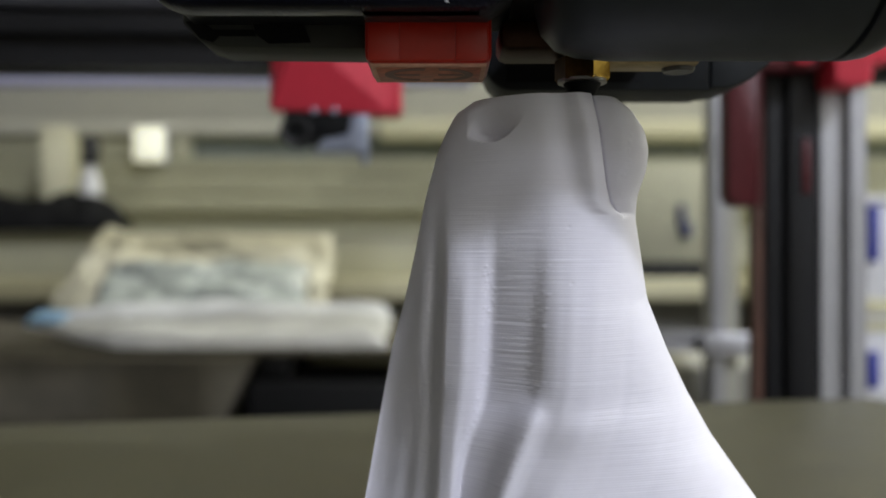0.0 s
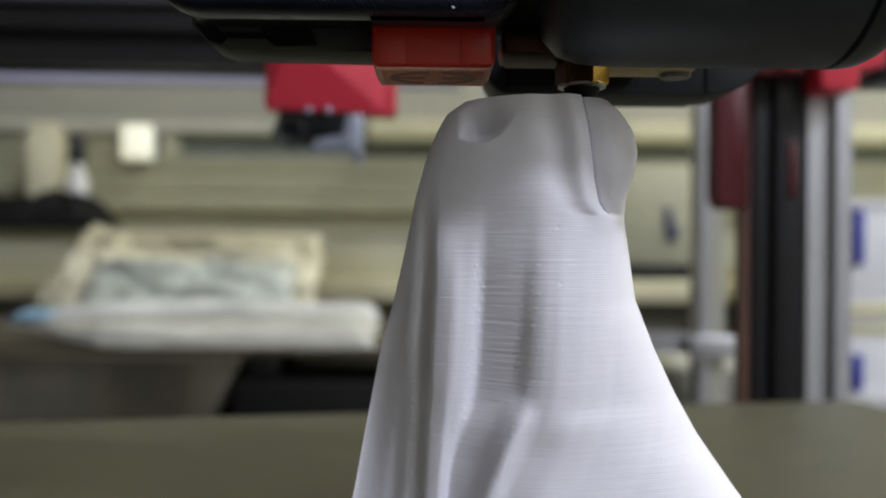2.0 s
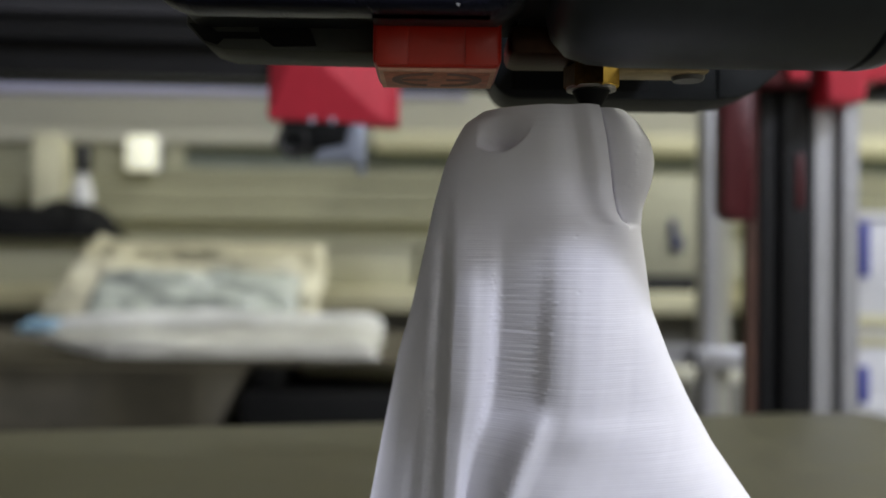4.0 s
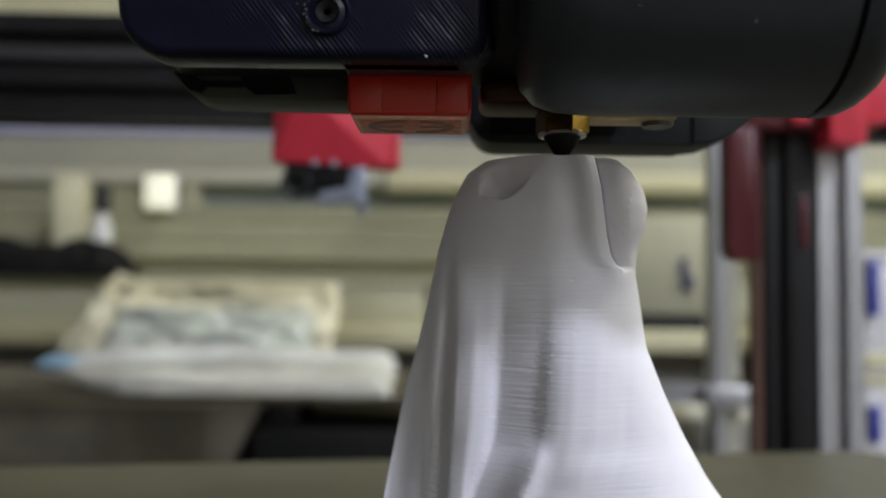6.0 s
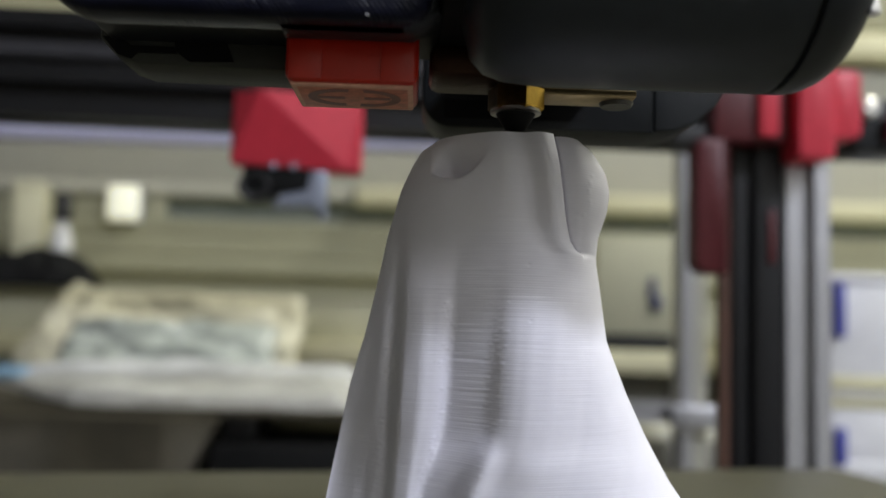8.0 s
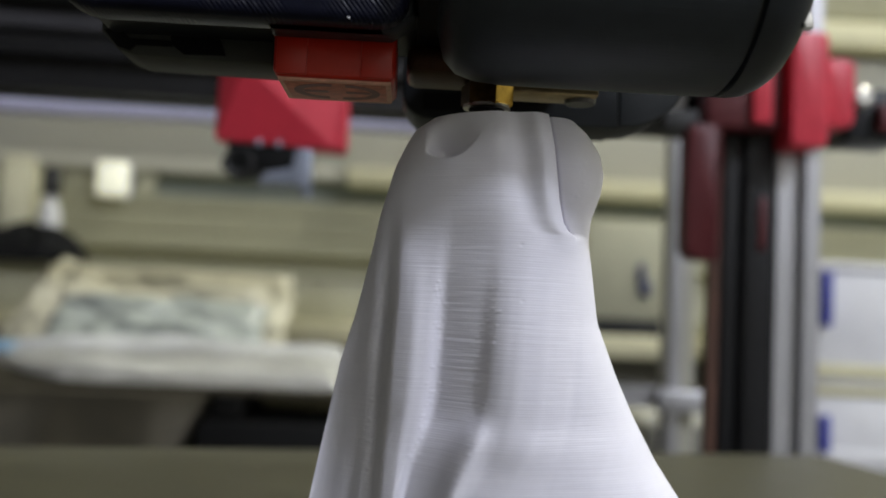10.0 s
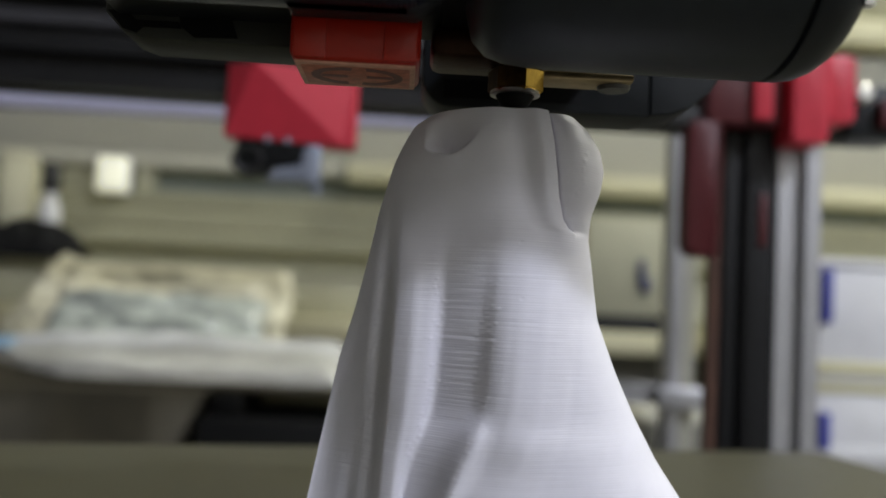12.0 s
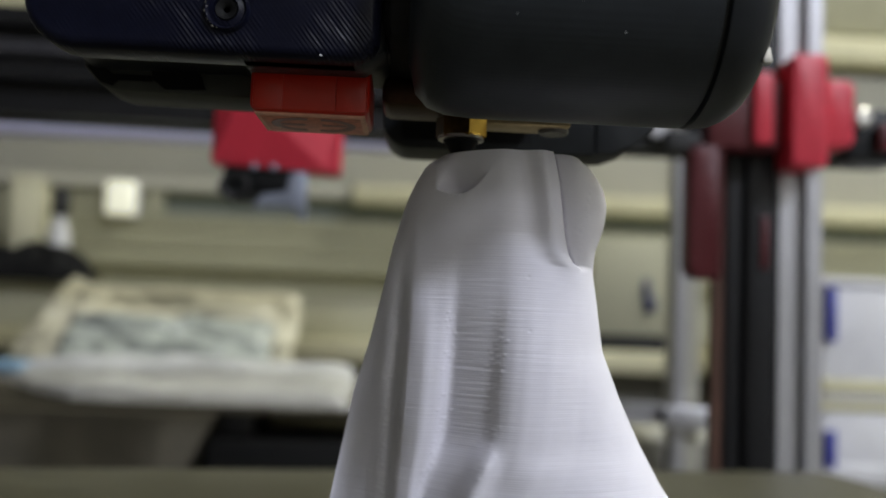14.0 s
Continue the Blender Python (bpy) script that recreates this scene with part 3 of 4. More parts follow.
def animal_head():
    """Muzzle-up animal head, grown layer by layer; all in millimetres, then scaled."""
    nz, na = 421, 620
    z = np.linspace(0, 84.0, nz)
    left = smoothed(curve_at(LEFT, z), 5)
    right = smoothed(curve_at(RIGHT, z), 4)
    front = smoothed(curve_at(FRONT, z), 8)
    back = smoothed(curve_at(BACK, z), 8)
    ang = np.linspace(0, 2 * math.pi, na, endpoint=False)
    ca, sa = np.cos(ang), np.sin(ang)
    e = 2 / 2.15
    ux, uy = np.sign(ca) * np.abs(ca) ** e, np.sign(sa) * np.abs(sa) ** e
    x = ((left + right) / 2)[:, None] + ((right - left) / 2)[:, None] * ux[None]
    y = ((front + back) / 2)[:, None] + ((back - front) / 2)[:, None] * uy[None]
    zz = np.repeat(z[:, None], na, 1)
    facing = np.clip(-uy, 0, 1)[None] ** 0.6
    h = np.zeros_like(x)
    # flat band beside the cheek, a hollow between them, the cheek's flank
    fade = step(56.5 + 6 * step(3 - x, 2.0) - zz, 7.5)
    low = step(zz - 32.0 + 0.25 * (x - 9), 3.5)
    xl = x - left[:, None]
    drift = np.clip((49 - zz) * 0.05, -0.8, 1.6)
    xs = x + drift * 0.7 + 0.42 * np.minimum(2.5 * np.log1p(np.exp((34 - zz) / 2.5)), 16) * step(x - 2.5, 1.5)
    prof = sum(np.interp(xs + o, BAND_X, BAND_H) for o in (-0.7, -0.45, -0.25, -0.1, 0.1, 0.25, 0.45, 0.7)) / 8
    h += 2.1 * fade * prof * (0.55 + 0.45 * low)
    # folds along the left edge
    h += step(58 - zz, 3) * (0.25 * gauss(xl - 3.6 - drift, 1.0) - 0.3 * gauss(xl - 5.6 - drift, 1.0))
    # knob and the ridge that runs down from it
    run = np.clip((33.5 - zz) / 13, -0.4, 2)
    h += 2.3 * gauss(x - 13.4 + 4.2 * run, 1.6) * step(34.4 - zz - 0.12 * (x - 13.4) ** 2, 2.2)
    h += 0.7 * step(34 - zz + 0.25 * (x - 9), 3.5) * step(zz - 26, 4.5) * gauss(x - 10.5, 3.0)
    h -= 0.7 * gauss(x - 8.4 + 4.2 * run, 2.4) * step(29 - zz, 5)
    h -= 0.6 * gauss(x - 17.5 + 4.2 * run, 2.0) * step(33 - zz, 2)
    # ledge beside the knob
    h += 0.6 * step(33 - zz, 2.0) * step(x - 13, 1.5) * gauss(x - 18, 8)
    # slow unevenness of the skin
    h += 0.10 * np.sin(x * 0.21 + zz * 0.11) * np.sin(zz * 0.17 + 1.0)
    # nostril: hollow with a sharp lower lip
    lip = 77.0 + np.where(x < 7.5, 0.07, 0.15) * (x - 7.5) ** 2
    bowl = np.clip(1 - ((x - 7.5) / np.where(x < 7.5, 3.7, 5.6)) ** 2, 0, 1) ** np.where(x < 7.5, 1.5, 2.8)
    h -= 4.0 * bowl * np.clip((83.8 - zz) / 5.5, 0, 1) * step(zz - lip, 0.11)
    h += 0.1 * gauss(zz - lip + 1.0, 0.9) * gauss(x - 8.0, 2.8)
    # soft hollow of the muzzle and the swelling beside it
    h -= 1.2 * gauss(x - 8, 5.5) * gauss(zz - 64.5, 4.5)
    h += 0.6 * gauss(x - 15.5, 2.6) * gauss(zz - 79, 9)
    # mouth: crease, rolled lip, chin set back
    cx = curve_at(MOUTH, zz)
    above = step(zz - 65.6, 0.5)
    h -= 1.0 * gauss(x - cx, 0.15) * above
    h += 0.9 * gauss(x - cx + 2.3, 1.3) * step(zz - 65.5, 3.0)
    h -= 2.0 * np.exp(-np.clip(x - cx, 0, None) / 2.4) * step(x - cx, 0.12) * above
    h += 0.7 * gauss(x - cx - 3.4, 1.9) * step(zz - 67.5, 2.0)
    h += 0.3 * gauss(np.hypot(x - 29.0, (zz - 64.0) * 1.2), 1.6)
    h -= 0.7 * gauss(x - cx + 5.6, 1.6) * step(zz - 69, 4)
    # the left half falls back from the middle
    y = y + (0.80 * 2.5 * np.log1p(np.exp((0.5 - x) / 2.5)) + 0.28 * 5 * np.log1p(np.exp((13 - x) / 5))) * np.clip(-uy, 0, 1)[None]
    y = y - h * facing
    # small blobs left by the nozzle, mostly along the edges of the bands
    rng = np.random.default_rng(3)
    for _ in range(420):
        bx, bz = rng.choice((6.9, 7.2, 14.6, 15.4, -2.2, -2.8)) + rng.normal(0, 0.55), rng.uniform(18, 58)
        size = rng.uniform(0.02, 0.10)
        y -= size * np.exp(-((xs - bx) / 0.30) ** 2 - ((zz - bz) / 0.17) ** 2) * facing
    for _ in range(22):
        bx, bz = rng.normal(29.0, 0.9), rng.uniform(67, 81)
        y -= rng.uniform(0.03, 0.12) * np.exp(-((x - bx) / 0.35) ** 2 - ((zz - bz) / 0.2) ** 2) * facing
    for bx, bz in ((19.6, 63.4), (20.1, 54.6)):
        y += 0.07 * np.exp(-((x - bx) / 0.28) ** 2 - ((zz - bz) / 0.18) ** 2) * facing
    # layers that do not lie quite in line, broken here and there
    loose = rng.normal(0, 1, (nz, na))
    for _ in range(3):
        loose = sum(np.roll(loose, k, 1) for k in range(-9, 10)) / 19
    loose /= loose.std()
    rough = 0.4 + 0.9 * gauss(xs - 11, 4.5) * gauss(zz - 44, 13) + 0.5 * gauss(xs + 4, 3) * gauss(zz - 40, 15)
    y -= facing * rough * (0.014 * loose + 0.007 * rng.normal(0, 1, (nz, 1)))
    co = np.stack((x, y, zz), -1).reshape(-1, 3) / 1000
    verts = [tuple(v) for v in co]
    faces = [(i * na + j, i * na + (j + 1) % na, (i + 1) * na + (j + 1) % na, (i + 1) * na + j) for i in range(nz - 1) for j in range(na)]
    faces.append(tuple(reversed(range(na))))
    faces.append(tuple(range((nz - 1) * na, nz * na)))
    me = bpy.data.meshes.new("animal_head")
    me.from_pydata(verts, [], faces)
    me.update()
    ob = new("animal_head_sculpture", me)
    me.materials.append(WHITE_PRINT)
    for p in me.polygons[:-2]:
        p.use_smooth = True
    me.set_sharp_from_angle(angle=radians(55))
    return tagged(ob, "white printed animal head sculpture, muzzle up, unfinished top", "sculpture")


LEFT = [(84.1, 5.8), (83.0, 2.6), (80, 0.8), (76.3, -0.9), (68.7, -3.0), (60.1, -4.7), (51.5, -6.6), (42.9, -9.0), (35.3, -10.4), (27.7, -11.8), (18.1, -13.5), (0, -17)]
RIGHT = [(84.1, 28.2), (83.0, 30.6), (79.5, 33.4), (76.3, 34.3), (73, 34.0), (68.7, 32.7), (65, 32.6), (60.1, 33.6), (51.5, 35.2), (42.9, 39.0), (35.3, 42.9), (27.7, 47.3), (18.1, 54.2), (0, 67.5)]
FRONT = [(84.1, 136.0), (80, 135.7), (68, 137.2), (55, 139.8), (35, 142.6), (18, 142.6), (0, 140)]
BACK = [(84.1, 158), (80, 162), (68, 166), (50, 170), (30, 175), (0, 182)]
BAND_X = (-12, -5.5, -3.5, -1.5, -0.1, 3.5, 6.2, 7.6, 8.2, 14.0, 14.7, 16.0, 17.6, 20.0, 24, 30, 40)
BAND_H = (0, 0.2, 0.65, -0.25, 1.4, 0.95, -0.2, -1.25, -1.35, -0.05, 0.25, 0.95, 1.35, 1.6, 1.45, 0.6, 0)
MOUTH = [(84.7, 23.0), (78.9, 24.2), (70.8, 25.6), (67.5, 26.6), (66.2, 27.6), (65.4, 29.0)]
animal_head()

# ---- tool head; its origin lies at the lower front edge of the red cap ----
tool = thing("tool_head", (-0.0023, 0.1370, 0.0883), "black printed tool head with a red silicone cap and brass nozzle", "tool head")
mm = 0.001


def scaled(pts):
    return [(x * mm, z * mm) for x, z in pts]


def wedge(x0, x1, y0, y1, z0, z1):
    """A small three-sided clip with fine ribs along its foot."""
    bm = bmesh.new()
    bm_prism(bm, scaled([(x0, z0), (x1, z0), (x1, z0 + 0.5), (x0 + 0.8 * (x1 - x0), z1), (x0 + 0.5 * (x1 - x0), z1), (x0, z0 + 0.6)]), y0 * mm, y1 * mm, 0.00008)
    for k in range(5):
        x = x0 + (x1 - x0) * (k + 0.3) / 5
        bm_box(bm, x * mm, (x + 0.12) * mm, (y0 - 0.15) * mm, y0 * mm, z0 * mm, (z0 + 0.6) * mm)
    return bm


# front cover
bm = bmesh.new()
bm_prism(bm, scaled(rounded(-42.4, 11.6, 6.2, 42, (8, 4, 2.5, 8))), -12 * mm, -4 * mm, 1.6 * mm, 3)
cover = part("front_cover", bm, COVER, tool, "blue-black printed cover with diagonal lines")
turned("screw_recess", [(0.0006, -0.0001), (0.0017, -0.0001), (0.0019, -0.0007), (0.0027, -0.0004), (0.0031, -0.0009), (0.0034, -0.0006), (0.0036, 0.0006)], (-11.6 * mm, -12.0 * mm, 12.8 * mm), "Y", COVER, cover, "recessed screw hole with a shiny rim", 36)
# matt black disc stands for the darkness inside the screw hole
turned("screw", [(0.0005, 0.0), (0.0008, -0.0003), (0.0016, -0.0006), (0.0017, 0.0004)], (-11.6 * mm, -12.1 * mm, 12.8 * mm), "Y", DEEP_BLACK, cover, "matt black disc painting the dark inside of the screw hole", 24)
boxed("inner_body", (-40 * mm, 13.5 * mm, -4.4 * mm, 18 * mm, 9.4 * mm, 41 * mm), BLACK, tool, "", 0.001)
# steel flecks paint the rim's shiny crescent along with its scratches
rng_fleck = np.random.default_rng(21)
bm = bmesh.new()
for a in np.linspace(radians(128), radians(248), 11):
    r, size = 3.15 + rng_fleck.normal(0, 0.12), rng_fleck.uniform(0.10, 0.30)
    geo = bmesh.ops.create_cube(bm, size=1)
    bmesh.ops.scale(bm, vec=(0.16 * mm, 0.08 * mm, size * 2 * mm), verts=geo["verts"])
    bmesh.ops.rotate(bm, cent=(0, 0, 0), matrix=Matrix.Rotation(-a + rng_fleck.normal(0, 0.3), 3, "Y"), verts=geo["verts"])
    bmesh.ops.translate(bm, vec=((-11.6 + r * math.cos(a)) * mm, -12.75 * mm, (12.8 + r * math.sin(a)) * mm), verts=geo["verts"])
part("rim_fleck", bm, STEEL, cover, "bright flecks for the glints and scratches on the screw hole's rim", smooth=False)
# bevelled lip beneath the cover
bm = bmesh.new()
bm_prism(bm, scaled([(-9.5, 6.2), (9, 6.2), (12.5, 8.5), (12.5, 14), (-9.5, 14)]), -9 * mm, -1 * mm, 0.8 * mm)
part("lower_lip", bm, BLACK, tool)
# bracket under the cover; matt black plates paint its two openings' darkness
def set_back(pts):
    """Widens an outline about the tool's axis to stand further back."""
    return scaled([(1.04 * x, (z + 28.3) * 1.055 - 28.3) for x, z in pts])


bm = bmesh.new()
bm_prism(bm, set_back([(-40, 10), (-40, 7.8), (-37, 4.8), (-34, 3.9), (-9, 3.6), (-9, 10)]), 12.5 * mm, 24 * mm, 0.5 * mm)
bracket = part("bracket", bm, OLIVE_BLACK, tool, "dark olive bracket with openings")
bm = bmesh.new()
bm_prism(bm, set_back([(-39.4, 7.9), (-36.5, 7.9), (-35, 6.6), (-28.4, 6.6), (-28, 5.6), (-34, 5.6), (-35, 4.6), (-37, 5.2)]), 12.1 * mm, 15 * mm)
part("opening", bm, DEEP_BLACK, bracket, "black plate painting the darkness of an opening")
bm = bmesh.new()
bm_prism(bm, set_back([(-28.4, 8.2), (-20.6, 8.2), (-19.2, 4.6), (-26, 4.4), (-28.2, 6.0)]), 12.0 * mm, 15 * mm)
part("opening", bm, DEEP_BLACK, bracket, "black plate painting the darkness of an opening")
# red silicone cap
cap = new("silicone_cap")
cap.parent = tool
bm = bmesh.new()
bm_prism(bm, scaled(rounded(-9.8, 9.8, 0.5, 9, (1.3, 1.3, 1.3, 1.3))), 0.0, 15.5 * mm, 0.6 * mm, 3)
part("cap_body", bm, CAP_RED, cap, "glossy red silicone")
for x0, x1 in ((-9.3, -4.4), (4.2, 9.3)):
    bm = bmesh.new()
    bm_box(bm, x0 * mm, x1 * mm, -0.25 * mm, 2 * mm, 0.75 * mm, 9.5 * mm, 0.0002)
    part("cap_rib", bm, CAP_RED, cap)
bm = bmesh.new()
bm_box(bm, -9.1 * mm, 9.1 * mm, 0.9 * mm, 14.8 * mm, 0.1 * mm, 0.9 * mm, 0.0003)
part("cap_underside", bm, CAP_UNDER, cap, "dusty pale worn rim")
bm = bmesh.new()
bm_box(bm, -8.3 * mm, 8.3 * mm, 1.9 * mm, 13.9 * mm, 0.06 * mm, 0.5 * mm, 0.0001)
part("cap_recess", bm, CAP_DEEP, cap, "red underside")
bm = bmesh.new()
for sx in (-1, 1):
    ring = [(math.cos(a) * 5.6 + sx * 1.6, math.sin(a) * 5.2 + 7.6) for a in np.linspace(0, 2 * math.pi, 33)[:-1]]
    outer = [bm.verts.new((x * mm, y * mm, 0.02 * mm)) for x, y in ring]
    inner = [bm.verts.new(((x - sx * 1.6) * 0.74 * mm + sx * 1.6 * mm, ((y - 7.6) * 0.68 + 7.6) * mm, 0.02 * mm)) for x, y in ring]
    for i in range(32):
        if ring[i][0] * sx > 1.2:
            k = (i + 1) % 32
            bm.faces.new((outer[i], inner[i], inner[k], outer[k]))
geo = bmesh.ops.extrude_face_region(bm, geom=list(bm.faces))
bmesh.ops.translate(bm, vec=(0, 0, 0.3 * mm), verts=[v for v in geo["geom"] if isinstance(v, bmesh.types.BMVert)])
for sx in (-1, 1):
    bm_box(bm, min(sx * 1.5, sx * 5.6) * mm, max(sx * 1.5, sx * 5.6) * mm, 6.9 * mm, 8.3 * mm, 0.02 * mm, 0.3 * mm)
bmesh.ops.recalc_face_normals(bm, faces=bm.faces)
part("cap_emblem", bm, EMBLEM_RED, cap, "two dark red moulded rings")

# dust caught on the cover and the housing
for i, (x, y, z) in enumerate(((2.8, -11.9, 6.6), (62.0, -27.3, 16.0), (62.4, -27.4, 18.6))):
    bm = bmesh.new()
    bm_box(bm, -0.22 * mm, 0.22 * mm, -0.12 * mm, 0.12 * mm, -0.10 * mm, 0.10 * mm, 0.00005)
    speck = part("dust_speck", bm, WHITE, tool, "pale dust speck")
    speck.matrix_local = pose(x * mm, y * mm, z * mm, 0, 25 + 31 * i, 0)

rng_dust = np.random.default_rng(8)
for i in range(9):
    size = rng_dust.uniform(0.04, 0.08)
    if i < 6:
        x, y, z = rng_dust.uniform(-38, 8), -12.0, rng_dust.uniform(9, 30)
    else:
        a = rng_dust.uniform(0.25, 1.0)
        x, y, z = rng_dust.uniform(28, 58), -7.5 - 20 * math.cos(a), 19.5 - 20 * math.sin(a)
    bm = bmesh.new()
    bm_box(bm, -size * 1.6 * mm, size * 1.6 * mm, -size * mm, size * mm, -size * mm, size * mm, 0.00002)
    speck = part("dust_speck", bm, FROSTED, tool, "pale dust speck")
    speck.matrix_local = pose(x * mm, y * mm, z * mm, 0, rng_dust.uniform(0, 90), 0)

# round blower housing
housing = new("blower_housing")
housing.parent = tool
AX = (0.0, -7.5 * mm, 19.5 * mm)
turned("barrel", [(0.0120, 0.0160), (0.0165, 0.0172), (0.0186, 0.0192), (0.0196, 0.0222), (0.0200, 0.0268), (0.0200, 0.0595), (0.0192, 0.0598)], AX, "X", HOUSING, housing, "black ribbed round barrel", 96)
turned("seam", [(0.0190, 0.0596), (0.0190, 0.0605)], AX, "X", RUBBER, housing, "dark seam", 96)
turned("end_cap", [(0.0192, 0.0603), (0.0200, 0.0606), (0.0200, 0.0622), (0.0197, 0.0641), (0.0189, 0.0658), (0.0177, 0.0673), (0.0162, 0.0682), (0.0145, 0.0686), (0.0100, 0.0688), (0.0040, 0.0689)], AX, "X", BLACK, housing, "rounded black end cap", 96)
catch = part("catch", wedge(67.2, 68.5, -20.2, -18.6, 6.4, 8.6), STEEL, housing, "shiny ribbed catch", smooth=False)
boxed("neck", (12.2 * mm, 24 * mm, -15 * mm, 18 * mm, 8.5 * mm, 41 * mm), DEEP_BLACK, housing, "black neck", 0.003)

# rear duct
duct = new("air_duct")
duct.parent = tool
bm = bmesh.new()
bm_prism(bm, scaled(rounded(10.5, 55, 2.9, 22, (5.6, 0.3, 0.3, 5))), 38 * mm, 53 * mm, 0.5 * mm, 3)
part("duct_body", bm, DUCT_BLACK, duct)
bm = bmesh.new()
bm_prism(bm, scaled([(55.05, 3.2), (59, 3.6), (63, 5.2), (66.8, 8.4), (69, 12), (69, 22), (55.05, 22)]), 38.1 * mm, 52.9 * mm, 0.5 * mm, 3)
part("duct_tip", bm, DUCT_BLACK, duct)
# matt black plate covers the darker left part of the duct's front
boxed("duct_dark_plate", (14.7 * mm, 41.5 * mm, 37.9 * mm, 39 * mm, 4.6 * mm, 8.2 * mm), DEEP_BLACK, duct, "matt black plate over the duct's darker left part")
boxed("duct_arm", (24 * mm, 44 * mm, 17 * mm, 40 * mm, 10 * mm, 24 * mm), DUCT_BLACK, duct, "", 0.002)

# hot end
hot = new("hot_end")
hot.parent = tool
boxed("heater_block", (11.5 * mm, 31.0 * mm, 6 * mm, 19 * mm, 3.9 * mm, 9 * mm), COPPER, hot, "heat-stained copper block", 0.0015)
boxed("mounting_plate", (22 * mm, 45 * mm, 11 * mm, 18 * mm, 2.6 * mm, 3.8 * mm), BRASS_DULL, hot, "thin steel plate", 0.0003)
turned("plate_screw", [(0.0025, 0), (0.0028, 0.0005), (0.0028, 0.0016)], (42.5 * mm, 15 * mm, 1.9 * mm), "Z", DARK_STEEL, hot, "", 24)
nz_ob = new("nozzle")
nz_ob.parent = hot
bm = bmesh.new()
bm_lathe(bm, [(0.0041, 0.0), (0.0046, 0.0005), (0.0046, 0.0037), (0.0042, 0.0041)], (25.6 * mm, 12 * mm, -0.3 * mm), "Z", 6)
bmesh.ops.rotate(bm, cent=(25.6 * mm, 12 * mm, 0), matrix=Matrix.Rotation(radians(45), 3, "Z"), verts=bm.verts)
hexagon = part("hex", bm, BRASS_SHADED, nz_ob, "brass hexagon with its shaded faces painted dark", smooth=False)
# lit faces get bright brass; the rest keep a dark copy as painted shade
hexagon.data.materials.append(BRASS)
for p in hexagon.data.polygons:
    if p.normal.x > 0.35:
        p.material_index = 1
# bright ring paints the glints along the hexagon's lower edge
turned("hex_glint", [(0.0036, 0), (0.0041, 0.0001), (0.0041, 0.0006)], (25.6 * mm, 12 * mm, -0.62 * mm), "Z", STEEL, nz_ob, "bright steel rim drawn for the hexagon's lower glints", 24)
# tip is matt black all over
turned("tip", [(0.0008, 0.0), (0.0012, 0.0003), (0.0027, 0.0026), (0.0033, 0.0037)], (25.6 * mm, 12 * mm, -4.1 * mm), "Z", DEEP_BLACK, nz_ob, "matt black nozzle tip", 24)

# ---- red rear carriage hanging under the cross beam ----
rear = thing("rear_carriage", (-0.0456, 0.3760, 0.1180), "red printed rear carriage with a small black and grey sensor unit", "carriage")
bm = bmesh.new()
bm_prism(bm, scaled([(-26.8, 32), (-27.8, 2.0), (-26.5, 1.0), (26, -1.0), (27.8, 0.4), (27.4, 32)]), 0.0, 16 * mm, 0.8 * mm)
part("shell", bm, RED, rear)
bm = bmesh.new()
v = [bm.verts.new((x * mm, y * mm, z * mm)) for x, y, z in ((-26.6, -0.3, 31), (-27.0, -0.3, 2.2), (22, -0.3, 0.4), (-14, -11.0, 31), (27.2, -0.3, 0.8), (27.2, -0.3, 31), (-26.6, 1, 31), (-27.0, 1, 2.2), (22, 1, 0.4), (27.2, 1, 0.8), (27.2, 1, 31))]
for f in ((0, 1, 2, 3), (3, 2, 4, 5), (0, 3, 5, 10, 6), (1, 0, 6, 7), (2, 1, 7, 8), (4, 2, 8, 9), (5, 4, 9, 10), (6, 10, 9, 8, 7)):
    bm.faces.new([v[i] for i in f])
bmesh.ops.triangulate(bm, faces=bm.faces)
bmesh.ops.recalc_face_normals(bm, faces=bm.faces)
part("facet", bm, RED, rear, "front with a slanting ridge", smooth=False)
for x in (-9, -0.5):
    turned("rivet", [(0.0006, 0), (0.0014, 0.0005), (0.0014, 0.0014)], (x * mm, -1.6 * mm, 0.4 * mm), "Y", BLUE_GREY, rear, "small pale rivet", 16)
bm = bmesh.new()
bm_lathe(bm, [(0.0030, 0.002), (0.0058, 0.0), (0.0068, 0.001), (0.0068, 0.009), (0.0050, 0.010)], (-17.0 * mm, 0 * mm, -8.0 * mm), "Y", 28)
part("fan", bm, RUBBER, rear, "round black fan")
boxed("sensor_body", (-22 * mm, 9 * mm, 1 * mm, 13 * mm, -10.5 * mm, 0.5 * mm), DEEP_BLACK, rear, "black sensor body", 0.001)
bm = bmesh.new()
bm_prism(bm, scaled([(-9, -17.0), (-5, -11.5), (5.5, -9.5), (7, -1), (13.5, -1), (14.0, -17.0), (10.0, -18.5), (7.5, -16.5)]), -0.5 * mm, 8 * mm, 0.6 * mm)
part("sensor_bracket", bm, BLUE_GREY, rear, "blue-grey metal bracket")
turned("sensor_pin", [(0.0014, 0), (0.0019, 0.0006), (0.0019, 0.006)], (12 * mm, 5 * mm, -21.5 * mm), "Z", BLUE_GREY, rear, "", 16)
boxed("cable", (-25 * mm, -16 * mm, 2 * mm, 5 * mm, -10.5 * mm, -8 * mm), RUBBER, rear, "black cable end", 0.001)
boxed("foot", (-12.5 * mm, -7.5 * mm, 3 * mm, 8 * mm, -14.0 * mm, -9.5 * mm), RUBBER, rear, "", 0.001)


